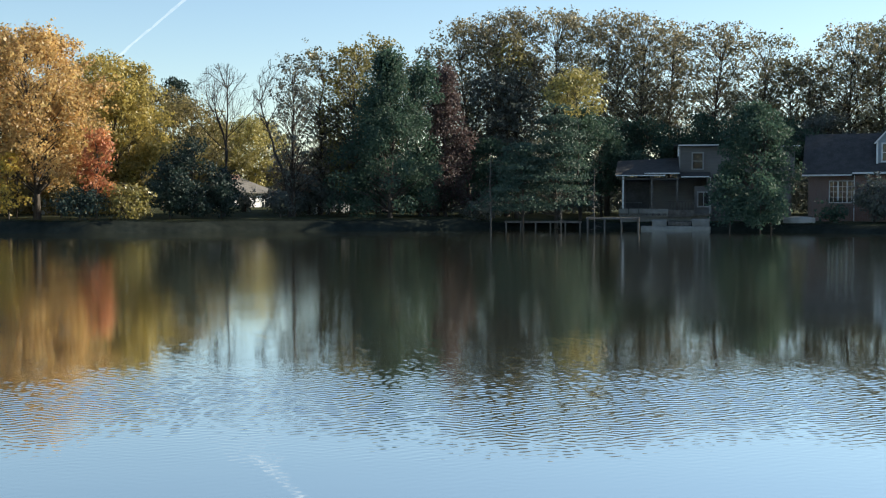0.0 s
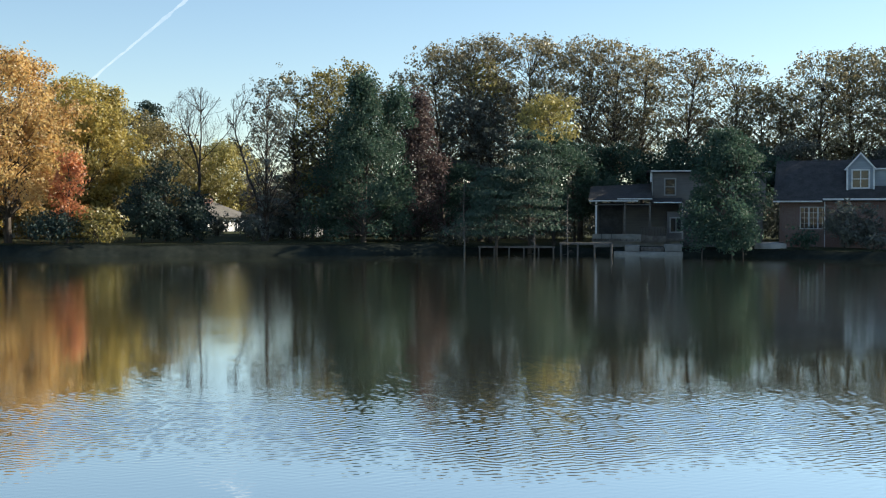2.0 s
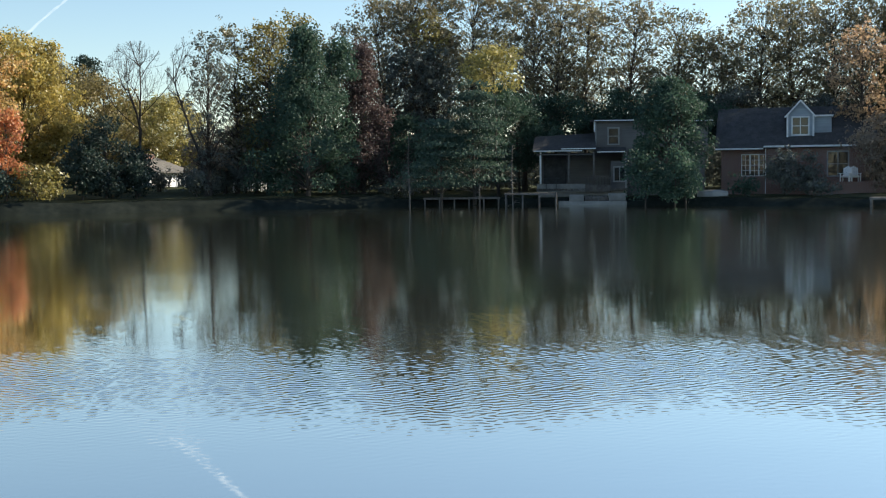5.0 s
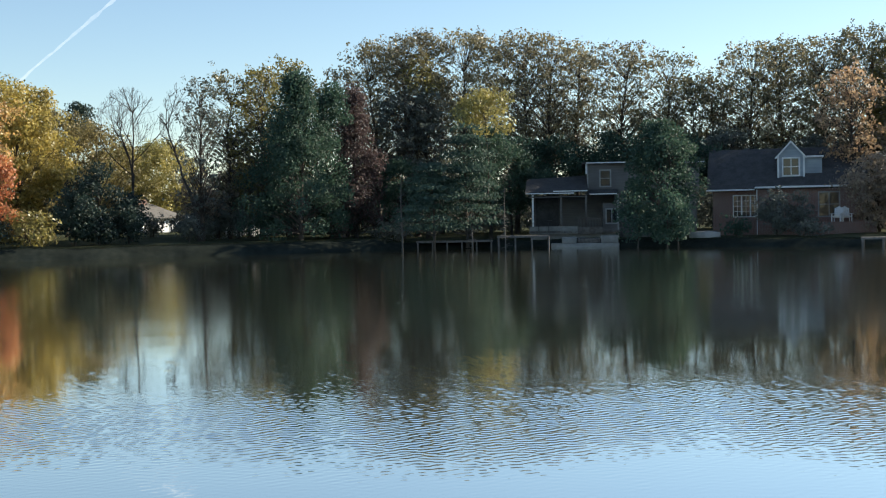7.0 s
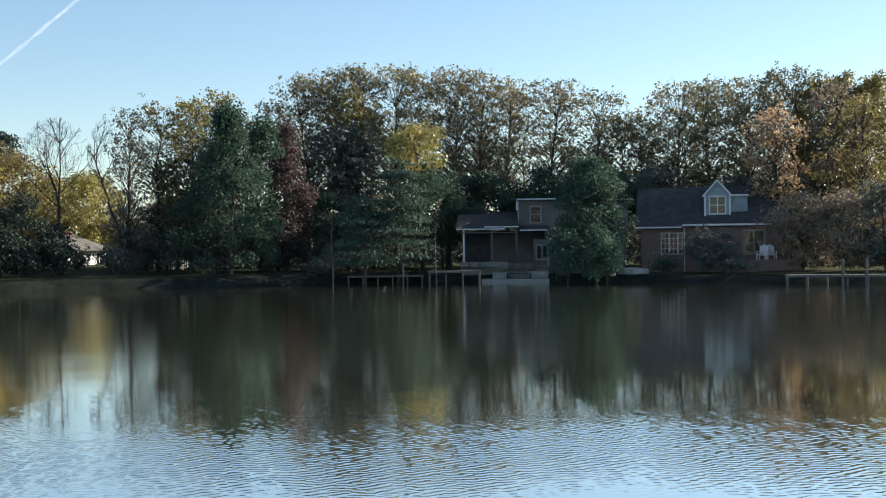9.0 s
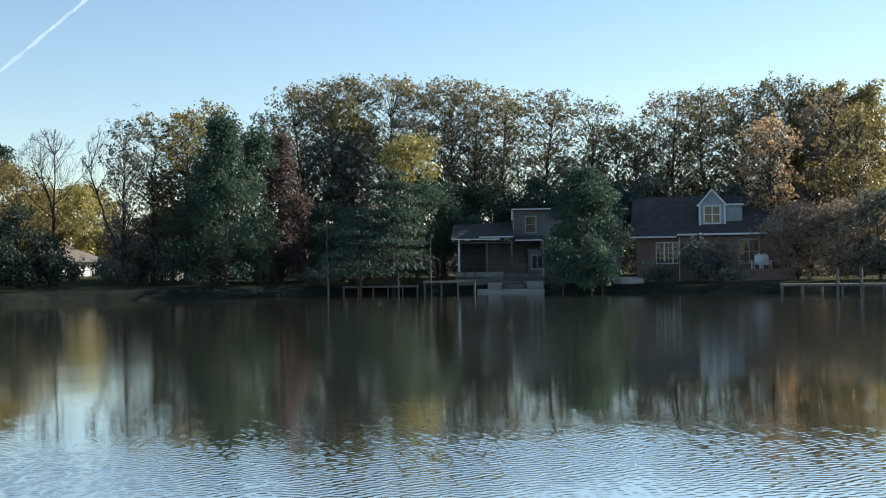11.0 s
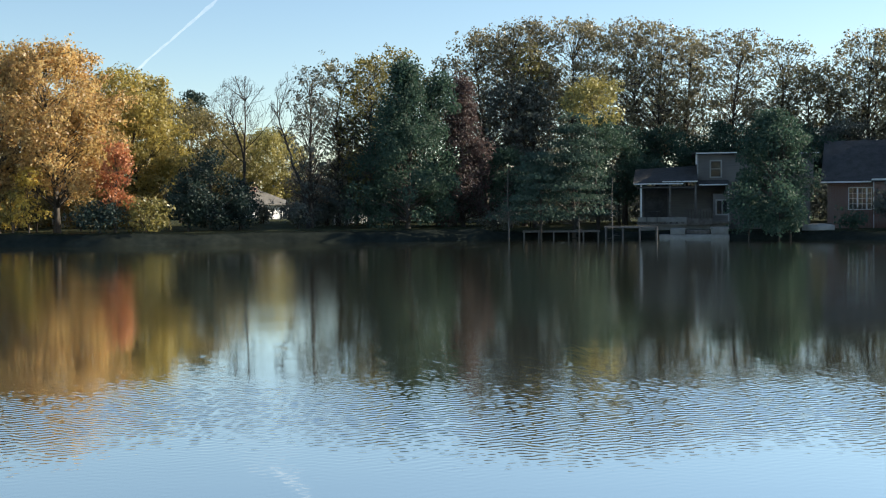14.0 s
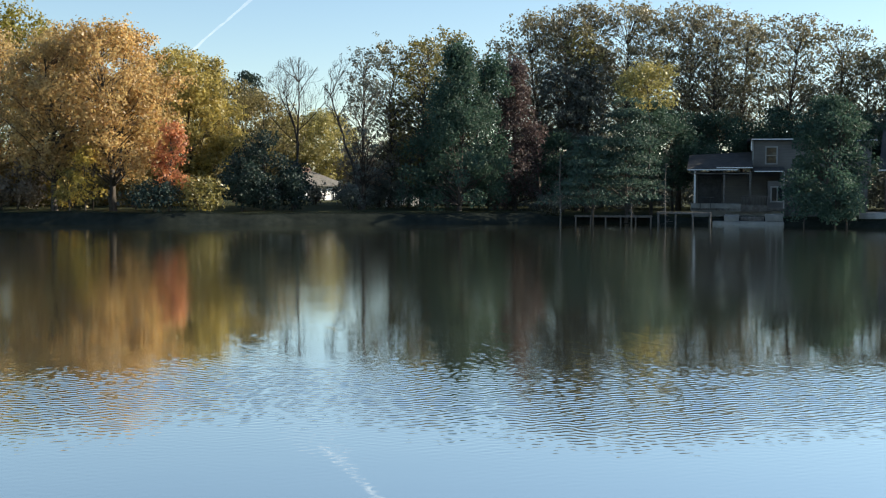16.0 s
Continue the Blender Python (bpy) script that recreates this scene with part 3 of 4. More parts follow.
tree(16.86, 99, 12.60, 2.95, 5.17, "dome", OLIVE, "dark green broadleaf tree behind the houses", seed=38, dense=0.88)
tree(18.28, 98, 15.18, 4.25, 5.54, "dome", SILVER, "tall backlit broadleaf tree with shining leaves", seed=39, dense=0.88)
tree(19.93, 99, 15.48, 3.78, 5.54, "dome", OLIVE, "tall broadleaf tree behind the brick house", seed=40, dense=0.88)
tree(21.55, 98, 15.45, 4.21, 5.89, "dome", SILVER, "tall backlit broadleaf tree behind the house", seed=41, dense=0.88)
tree(23.46, 98, 16.25, 3.69, 5.42, "dome", OLIVE, "tallest broadleaf tree of the far bank", seed=42, dense=0.88)
tree(25.11, 97, 15.24, 3.23, 5.33, "oval", OLIVE_GOLD, "tall tree turning brown-gold", seed=43, dense=1.4)
tree(26.82, 97, 14.85, 2.87, 5.29, "oval", OLIVE_GOLD, "tall olive-gold autumn tree", seed=44, dense=1.4)
tree(22.75, 88, 12.0, 2.3, 4.4, "dome", PINK_BROWN, "copper-leaved thin tree catching the sun", seed=45, dense=0.9)
tree(25.3, 93, 14.0, 3.0, 2.6, "dome", BROWN, "reddish-brown autumn tree beside the house", seed=46, dense=0.99)
tree(26.6, 88, 12.4, 3.0, 2.80, "dome", OLIVE_BROWN, "brown shaded tree on the bank", seed=47, dense=0.99)
# second row, filling between the tall crowns
tree(-1.69, 104, 13.64, 4.12, 3.08, "dome", OLIVE, "olive broadleaf tree in the second row", seed=111, dense=0.6)
tree(4.12, 106, 14.56, 3.81, 3.10, "dome", OLIVE, "dark olive broadleaf tree in the second row", seed=113, dense=0.6)
tree(24.47, 107, 15.35, 3.52, 3.01, "dome", OLIVE_GOLD, "olive-gold broadleaf tree in the second row", seed=122, dense=0.6)
# shaded trees on the bank and between the houses
tree(5.31, 81, 8.04, 3.20, 0.95, "layered", CYPRESS, "dark cypress with flat layered boughs at the water", seed=48, dense=1.0)
tree(3.74, 80, 5.95, 2.72, 0.96, "layered", CYPRESS, "small dark cypress with layered boughs", seed=49, dense=1.0)
tree(7.41, 90, 7.66, 2.91, 2.50, "round", DEEP_GREEN, "dark green tree beside the boathouse", seed=50, dense=1.2)
tree(9.62, 93, 7.82, 3.68, 4.22, "round", DEEP_GREEN, "dark green tree behind the boathouse", seed=51, dense=1.3)
tree(11.92, 94, 8.26, 3.25, 4.22, "round", DEEP_GREEN, "dark green tree behind the boathouse roof", seed=52, dense=1.3)
tree(14.25, 79, 7.9, 2.70, 0.59, "round", DEEP_GREEN, "big dense shaded tree hanging over the water", seed=53, dense=1.8, trunk=0.3)
tree(15.67, 90, 7.49, 2.47, 4.09, "round", DEEP_GREEN, "dark shaded tree between the two houses", seed=54, dense=1.3)
tree(17.37, 95, 8.59, 2.84, 4.19, "round", DARK_OLIVE, "dark shaded tree behind the brick house", seed=55, dense=1.2)
tree(21.16, 95, 7.62, 2.72, 4.14, "round", DARK_OLIVE, "dark shaded tree behind the dormer", seed=56, dense=1.2)
tree(23.89, 84, 5.62, 2.77, 0.81, "round", BROWN, "shaded brown tree at the water's edge", seed=57, dense=1.3)
tree(25.63, 82, 5.65, 2.63, 0.86, "round", BROWN, "shaded brown tree at the water's edge", seed=58, dense=1.3)
tree(27.43, 82, 6.09, 2.55, 0.87, "round", DARK_OLIVE, "shaded tree at the water's edge", seed=59, dense=1.3)
tree(2.02, 88, 6.16, 2.60, 1.27, "round", DEEP_GREEN, "dark shaded understory tree", seed=60, dense=1.2)
tree(-4.87, 97, 5.24, 2.85, 2.46, "round", DARK_OLIVE, "dark shaded understory tree by the lawn", seed=61, dense=0.9)
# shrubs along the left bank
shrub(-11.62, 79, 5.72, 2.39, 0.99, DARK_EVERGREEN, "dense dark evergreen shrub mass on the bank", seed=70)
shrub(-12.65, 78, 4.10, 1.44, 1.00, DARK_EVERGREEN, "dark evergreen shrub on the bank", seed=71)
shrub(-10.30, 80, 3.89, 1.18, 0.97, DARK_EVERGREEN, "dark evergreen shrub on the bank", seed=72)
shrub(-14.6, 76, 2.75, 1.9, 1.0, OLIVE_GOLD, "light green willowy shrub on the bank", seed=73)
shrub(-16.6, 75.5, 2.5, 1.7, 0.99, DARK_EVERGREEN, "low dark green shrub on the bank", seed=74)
tree(-19.62, 77, 4.5, 1.15, 1.15, "oval", YELLOW, "thin yellow-leaved young tree under the oaks", seed=75, dense=0.95, trunk=0.05)
tree(-20.3, 78, 3.5, 1.25, 1.1, "oval", YELLOW_GREEN, "yellow-green sapling under the oaks", seed=175, dense=0.95, trunk=0.05)
tree(-19.3, 83, 6.9, 1.2, 3.4, "oval", YELLOW, "slim yellow tree between two oaks", seed=176, dense=0.95, trunk=0.06)
shrub(-20.67, 84, 4.43, 1.31, 1.15, YELLOW, "yellow-leaved shrub under the oaks", seed=76)
shrub(-22.51, 82, 3.81, 1.96, 1.01, BROWN, "brown shaded shrub under the oaks", seed=77)
shrub(-7.61, 82, 2.45, 0.82, 0.94, DARK_OLIVE, "dark shrub beside the lawn", seed=78)
shrub(-7.11, 86, 2.47, 1.08, 0.89, DARK_OLIVE, "dark shrub beside the lawn", seed=79)
shrub(1.75, 84, 1.88, 1.71, 0.44, DARK_OLIVE, "low shaded shrub on the bank", seed=80)
shrub(20.75, 78, 1.31, 1.39, 0.53, DARK_OLIVE, "clipped dark shrub on the bank before the house", seed=81)
shrub(19.51, 80, 3.18, 1.31, 0.59, DARK_OLIVE, "rounded shaded shrub before the brick house", seed=82)
shrub(17.75, 79, 1.5, 1.0, 0.52, DEEP_GREEN, "dark shrub at the water", seed=83)
shrub(-9.33, 100, 2.66, 0.65, 0.83, DARK_OLIVE, "small dark shrub before the cottage", seed=130)
tree(6.44, 87, 8.48, 2.71, 2.28, "round", DEEP_GREEN, "dark green broadleaf tree under the yellow crown", seed=132, dense=1.0)
tree(3.46, 92, 11.84, 2.04, 2.94, "oval", DARK_OLIVE, "olive-green broadleaf tree under the golden top", seed=133, dense=0.9)
shrub(20.45, 81, 2.90, 0.94, 0.58, DARK_OLIVE, "shaded shrub before the brick house", seed=134)
bare_tree(14.63, 78, 6.53, 0.74, 3.81, "pale bare small tree forking before the dark foliage", seed=140)
shrub(-6.25, 88, 3.22, 0.89, 0.87, DARK_OLIVE, "dark shrub under the half-bare trees", seed=141)
shrub(-5.35, 87, 2.68, 0.79, 0.88, DARK_OLIVE, "dark shrub under the half-bare trees", seed=142)
shrub(-4.03, 88, 2.90, 1.07, 0.78, DEEP_GREEN, "dark shrub at the foot of the evergreen", seed=143)
tree(-6.32, 92, 6.11, 1.79, 2.30, "round", BROWN, "small brown understory tree", seed=144, dense=0.7)
tree(-4.87, 93, 6.38, 2.06, 2.31, "round", DARK_OLIVE, "small dark understory tree by the lawn", seed=145, dense=0.8)
shrub(13.21, 75, 3.14, 1.23, 0.43, DEEP_GREEN, "dark evergreen shrub hanging over the water", seed=150)
shrub(14.58, 75, 3.40, 1.29, 0.44, DEEP_GREEN, "dark evergreen shrub hanging over the water", seed=151)
shrub(15.1, 76, 2.90, 0.9, 0.42, DEEP_GREEN, "dark evergreen shrub at the water's edge", seed=152)
tree(-5.13, 95, 9.10, 2.11, 2.32, "oval", DARK_OLIVE, "dark leafy tree filling between half-bare trunks", seed=153, dense=0.8)
tree(-3.68, 97, 9.71, 2.28, 2.33, "oval", DARK_OLIVE, "dark leafy tree filling between half-bare trunks", seed=154, dense=0.8)
shrub(-7.85, 98, 2.75, 0.9, 0.75, DARK_OLIVE, "small dark shrub before the cottage", seed=155)
shrub(-9.22, 98, 2.6, 0.8, 0.76, DARK_OLIVE, "small dark shrub before the cottage", seed=156)
shrub(-24.63, 83, 4.16, 1.57, 1.01, OLIVE_BROWN, "olive-brown shrub under the oaks", seed=160)
shrub(-23.19, 83, 3.83, 1.50, 1.00, BROWN_ORANGE, "rust-brown young tree under the oaks", seed=161)
shrub(-21.71, 84, 4.05, 1.40, 0.98, OLIVE_BROWN, "olive-brown shrub under the oaks", seed=162)
shrub(-17.41, 82, 3.22, 1.30, 0.98, OLIVE_BROWN, "olive-brown shrub behind low greenery", seed=163)
tree(28.48, 108, 15.93, 3.21, 4.73, "dome", OLIVE_GOLD, "tall olive-gold autumn tree at the end of the bank", seed=170, dense=0.8)
tree(30.10, 110, 15.44, 3.17, 4.74, "dome", OLIVE, "tall broadleaf tree at the end of the bank", seed=171, dense=0.8)
tree(31.65, 110, 15.48, 3.07, 4.70, "dome", OLIVE_GOLD, "tall olive-gold autumn tree at the end of the bank", seed=172, dense=0.8)
tree(29.08, 83, 6.25, 2.50, 0.88, "round", BROWN, "shaded brown tree at the water's edge", seed=173, dense=1.2)


# ---- unseen trees added on the near bank, behind the standing point ----
# They give the window panes leaves to mirror instead of bare horizon.
behind = [o for o in scene.objects if o.name in ("tree.005", "tree.010", "tree.020")]
for i in range(9):
    x, y = -44 + 11 * i, -16 - 7 * ((i * 5) % 3)
    copy_thing(behind[i % len(behind)], pose(x, y, float(ground_z(x, y)), 0, 0, 47 * i))


# ---- far woods behind the trees, and reeds along the bank ----
def far_woods():
    rng = np.random.default_rng(90)
    n = 60000
    az = rng.uniform(-42, 46, n)
    d = rng.uniform(128, 165, n)
    top = 4.2 + 1.5 * np.sin(az * 0.9) + 1.3 * np.sin(az * 2.3 + 1) + 0.9 * np.sin(az * 5.1) + 0.6 * np.sin(az * 13.0)
    top = np.where(np.abs(az + 9) < 2.0, top - 1.2, top)
    x, y = d * np.sin(np.radians(az)), d * np.cos(np.radians(az))
    z = 1.0 + rng.uniform(0, 1, n) ** 0.8 * (top + 1.4)
    v, f = leaves(rng, np.stack((x, y, z), 1), 0.75, 0.5, 0.2)
    tagged(new("far_woods", mesh_of("far_woods", v, f, OLIVE)), "distant mixed woods beyond the pond", "woods", kind="stuff")


def thicket(az0, az1, near, far, height, foliage, label, seed, n):
    """Shaded undergrowth under the tall trees."""
    rng = np.random.default_rng(seed)
    az = rng.uniform(az0, az1, n)
    d = rng.uniform(near, far, n)
    top = height + 0.9 * np.sin(az * 1.7) + 0.8 * np.sin(az * 4.3 + 1) + 0.5 * np.sin(az * 11.0)
    top *= np.clip((az + 8) / 3, 0.55, 1) if az0 > -10 else 1
    x, y = d * np.sin(np.radians(az)), d * np.cos(np.radians(az))
    z = 0.9 + rng.uniform(0, 1, n) ** 0.85 * top
    v, f = leaves(rng, np.stack((x, y, z), 1), 0.32, 0.21, 0.2)
    tagged(new("thicket", mesh_of("thicket", v, f, foliage)), label, "undergrowth", kind="stuff")


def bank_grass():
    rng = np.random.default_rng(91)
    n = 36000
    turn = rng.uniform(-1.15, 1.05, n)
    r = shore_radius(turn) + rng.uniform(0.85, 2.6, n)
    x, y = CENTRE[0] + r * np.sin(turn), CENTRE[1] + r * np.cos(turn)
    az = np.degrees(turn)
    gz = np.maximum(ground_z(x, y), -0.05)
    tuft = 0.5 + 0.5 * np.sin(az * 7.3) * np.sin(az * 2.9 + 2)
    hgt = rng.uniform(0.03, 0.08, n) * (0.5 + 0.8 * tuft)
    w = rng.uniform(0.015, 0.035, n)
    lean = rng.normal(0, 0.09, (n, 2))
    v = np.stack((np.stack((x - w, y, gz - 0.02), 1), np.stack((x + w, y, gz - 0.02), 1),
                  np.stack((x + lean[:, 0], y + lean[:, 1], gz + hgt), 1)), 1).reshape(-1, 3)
    tagged(new("bank_grass", mesh_of("bank_grass", v, np.arange(3 * n).reshape(n, 3), SHADED_REED)), "rough grass along the water's edge, darkened for shade", "grass", kind="stuff")


far_woods()
thicket(-7.5, 34, 99, 112, 5.0, DARK_OLIVE, "dark shaded thicket under the tall trees", 92, 80000)
thicket(-36, -13.5, 90, 102, 4.5, OLIVE_BROWN, "olive and brown thicket under the oaks", 93, 40000)
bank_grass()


# ---- houses ----
def window(parent, x0, x1, y, z0, z1, columns, rows, name="window", trim=0.09, paint=WHITE, bar=0.03):
    """A window in a front wall: frame, muntins and single panes."""
    win = part(name, boxes((x0 - trim, x1 + trim, y - 0.05, y + 0.02, z0 - trim, z0), (x0 - trim, x1 + trim, y - 0.05, y + 0.02, z1, z1 + trim),
                           (x0 - trim, x0, y - 0.05, y + 0.02, z0, z1), (x1, x1 + trim, y - 0.05, y + 0.02, z0, z1)), paint, parent, "painted window frame")
    cw, rh = (x1 - x0) / columns, (z1 - z0) / rows
    for c in range(1, columns):
        part("muntin", boxes((x0 + c * cw - bar, x0 + c * cw + bar, y - 0.045, y + 0.01, z0, z1)), paint, win)
    for r in range(1, rows):
        part("muntin", boxes((x0, x1, y - 0.042, y + 0.008, z0 + r * rh - bar * 0.8, z0 + r * rh + bar * 0.8)), paint, win)
    for c in range(columns):
        for r in range(rows):
            part("pane", boxes((x0 + c * cw + 0.02, x0 + (c + 1) * cw - 0.02, y - 0.02, y - 0.012, z0 + r * rh + 0.02, z0 + (r + 1) * rh - 0.02)), GLASS, win)
    return win


def brick_house():
    az, d = 19.5, 85.0
    p = at(az, d)
    g = 0.6
    h = thing("house", (p.x, p.y, 0), az, "single-storey red brick house with a dormer and white eaves", "house")
    part("wall", boxes((-4.2, -1.25, 0.35, 8.0, 0.2, 3.5)), BRICK, h, "red brick wall")
    part("wall", boxes((-1.25, 5.6, 0.0, 8.0, 0.2, 3.55)), BRICK, h, "red brick wall")
    part("fascia", boxes((-4.6, -1.42, -0.24, -0.14, 3.5, 3.6)), WHITE, h, "white eaves board")
    part("fascia", boxes((-1.4, 4.5, -0.45, -0.33, 3.62, 3.74)), WHITE, h, "white eaves board")
    part("fascia", boxes((4.6, 5.9, -0.3, -0.2, 3.5, 3.6)), WHITE, h, "white eaves board")
    part("roof", slab(((-4.6, -0.1, 3.62), (5.9, -0.42, 3.72), (5.9, 4.2, 6.5), (-4.6, 4.2, 6.5)), 0.12), SHINGLE, h, "dark shingle roof")
    part("roof", slab(((5.9, 4.2, 6.5), (5.9, 8.4, 3.6), (-4.6, 8.4, 3.6), (-4.6, 4.2, 6.5)), 0.12), SHINGLE, h, "dark shingle roof")
    part("gable", prism(((0.3, 3.55), (7.9, 3.55), (4.2, 6.3)), 0, 0.2), BRICK, h).matrix_basis = pose(-4.2, 0, 0, 0, 0, 90)
    part("gable", prism(((0.3, 3.55), (7.9, 3.55), (4.2, 6.3)), 0, 0.2), BRICK, h).matrix_basis = pose(5.8, 0, 0, 0, 0, 90)
    for i in range(3):
        window(h, -2.82 + i * 0.58, -2.34 + i * 0.58, 0.35, 1.75, 3.15, 2, 4, trim=0.05, bar=0.016)
    # Frame coloured grey, not white, to dim it as if unlit.
    window(h, 2.75, 4.0, 0.0, 1.7, 3.25, 2, 2, paint=GREY_TRIM)
    part("door", boxes((-0.5, 0.45, -0.04, 0.0, 1.15, 3.2)), DARK_METAL, h, "dark back door")
    part("downpipe", boxes((-1.3, -1.24, -0.1, 0.0, 0.4, 3.55)), WHITE, h)
    part("terrace", boxes((-1.2, 6.2, -2.2, 0.0, 0.3, 1.3)), BRICK, h, "low brick terrace")
    dm = part("dormer", prism(((0.1, 4.2), (1.86, 4.2), (1.86, 5.8), (0.98, 6.75), (0.1, 5.8)), 0.9, 4.2), BLUE_SIDING, h, "blue-grey dormer")
    part("roof", slab(((-0.05, 0.75, 5.72), (0.98, 0.75, 6.86), (0.98, 4.4, 6.86), (-0.05, 4.4, 5.72)), 0.08), SHINGLE, dm)
    part("roof", slab(((0.98, 0.75, 6.86), (2.01, 0.75, 5.72), (2.01, 4.4, 5.72), (0.98, 4.4, 6.86)), 0.08), SHINGLE, dm)
    part("rake_board", prism(((-0.08, 5.66), (0.98, 6.84), (0.98, 6.7), (0.02, 5.62)), 0.68, 0.74), WHITE, dm)
    part("rake_board", prism(((0.98, 6.84), (2.04, 5.66), (1.94, 5.62), (0.98, 6.7)), 0.68, 0.74), WHITE, dm)
    part("corner_board", boxes((0.08, 0.2, 0.84, 0.9, 4.3, 5.8)), WHITE, dm)
    part("corner_board", boxes((1.76, 1.88, 0.84, 0.9, 4.3, 5.8)), WHITE, dm)
    part("side_eave", boxes((1.95, 3.1, 0.9, 3.0, 5.68, 5.78)), WHITE, dm)
    part("cheek", boxes((1.86, 3.0, 1.2, 3.4, 4.6, 5.68)), BLUE_SIDING, dm)
    window(dm, 0.48, 1.48, 0.88, 4.5, 5.62, 2, 2)


def adirondack_chair(az, d, z, turn):
    p = at(az, d)
    c = thing("garden_chair", (p.x, p.y, z), az + turn, "white slatted wooden garden chair on the terrace", "chair", "white garden chairs")
    for x in (-0.3, 0.24):
        part("leg", boxes((x, x + 0.06, -0.4, -0.32, 0, 0.5)), WHITE, c)
        part("leg", boxes((x, x + 0.06, 0.25, 0.32, 0, 0.4)), WHITE, c)
        part("armrest", boxes((x - 0.04, x + 0.1, -0.45, 0.4, 0.5, 0.54)), WHITE, c)
    for i in range(5):
        part("slat", boxes((-0.27, 0.27, -0.4 + i * 0.13, -0.29 + i * 0.13, 0.34 - i * 0.025, 0.37 - i * 0.025)), WHITE, c)
        bm = boxes((-0.05, 0.05, -0.012, 0.012, 0, 0.78 - abs(i - 2) * 0.06))
        part("back_slat", bm, WHITE, c).matrix_basis = pose(-0.22 + i * 0.11, 0.24, 0.27, -18)


def lake_house():
    az, d = 10.2, 84.0
    p = at(az, d)
    h = thing("house", (p.x, p.y, 0), az, "two-storey grey lake house with a screened porch over the water", "house")
    part("wall", boxes((-2.7, 3.0, 3.2, 8.0, 0.4, 3.5)), SIDING, h)
    part("wall", boxes((1.1, 8.8, 1.3, 8.0, 3.5, 5.62)), SIDING, h, "grey upper storey wall")
    part("wall", boxes((3.0, 8.6, 1.4, 8.0, 0.3, 3.5)), SIDING, h)
    part("roof", slab(((-3.15, -0.6, 3.6), (1.15, -0.6, 3.78), (1.15, 4.0, 4.9), (-3.15, 4.0, 4.7)), 0.12), SHINGLE, h, "dark shingle porch roof")
    part("roof", slab(((1.15, -0.3, 3.5), (3.2, -0.3, 3.5), (3.2, 2.0, 3.95), (1.15, 2.0, 3.95)), 0.1), SHINGLE, h)
    part("roof", slab(((0.8, 0.9, 5.7), (9.1, 0.9, 5.6), (9.1, 4.7, 5.66), (0.8, 4.7, 5.76)), 0.12), SHINGLE, h, "dark shingle roof")
    part("roof", slab(((0.8, 4.7, 5.76), (9.1, 4.7, 5.66), (9.1, 8.4, 5.6), (0.8, 8.4, 5.7)), 0.12), SHINGLE, h)
    part("fascia", boxes((-3.1, 0.2, -0.68, -0.6, 3.53, 3.6)), WHITE, h, "white eaves gutter")
    part("fascia", boxes((-1.2, 1.15, -0.66, -0.58, 3.67, 3.74)), WHITE, h, "white eaves gutter")
    part("fascia", boxes((1.25, 3.1, -0.38, -0.3, 3.43, 3.5)), WHITE, h, "white eaves gutter")
    part("fascia", boxes((1.05, 3.8, 0.82, 0.9, 5.61, 5.68)), WHITE, h, "white eaves gutter")
    part("fascia", boxes((7.4, 9.1, 0.82, 0.9, 5.51, 5.58)), WHITE, h, "white eaves gutter")
    part("corner_board", boxes((1.02, 1.12, 1.22, 1.3, 4.9, 5.6)), WHITE, h)
    window(h, 2.05, 2.7, 1.3, 4.05, 5.1, 1, 2, paint=GREY_TRIM)
    window(h, 2.4, 3.1, 0.1, 1.5, 2.4, 2, 1, paint=GREY_TRIM)
    part("bay", boxes((2.15, 3.3, 0.1, 3.2, 0.9, 2.85)), SIDING, h, "grey boarded bay")
    for x in (-2.62, -0.7, 1.0):
        part("porch_post", boxes((x - 0.06, x + 0.06, -0.35, -0.23, 1.0, 3.5)), WHITE if x < -2 else WOOD, h)
    part("porch_floor", boxes((-2.9, 3.3, -0.6, 3.2, 0.85, 1.0)), WOOD, h, "weathered porch deck")
    part("porch_wall", boxes((-2.85, 0.4, -0.6, -0.5, 0.8, 1.32)), CONCRETE, h, "pale low porch wall")
    part("porch_wall", boxes((0.4, 2.15, -0.58, -0.48, 0.75, 1.22)), WOOD, h, "weathered low porch wall")
    part("downpipe", boxes((3.12, 3.2, -0.36, -0.28, 1.0, 3.45)), GREY_TRIM, h)
    part("downpipe", boxes((1.14, 1.2, 1.2, 1.28, 3.95, 5.6)), GREY_TRIM, h)
    for i in range(9):
        x = 0.5 + i * 0.2
        part("baluster", boxes((x, x + 0.05, -0.56, -0.5, 1.22, 1.75)), WOOD, h)
    part("handrail", boxes((0.4, 2.15, -0.58, -0.48, 1.75, 1.82)), WOOD, h, "weathered handrail")
    part("foundation", boxes((-2.8, 3.2, -0.3, 3.2, -0.4, 0.85)), CONCRETE, h, "concrete base")
    part("screen", boxes((-2.5, -0.9, 2.9, 2.96, 1.0, 3.4)), DARK_METAL, h, "dark porch screen")
    part("porch_ceiling", boxes((-2.9, 1.1, -0.4, 3.2, 3.3, 3.36)), SIDING, h)


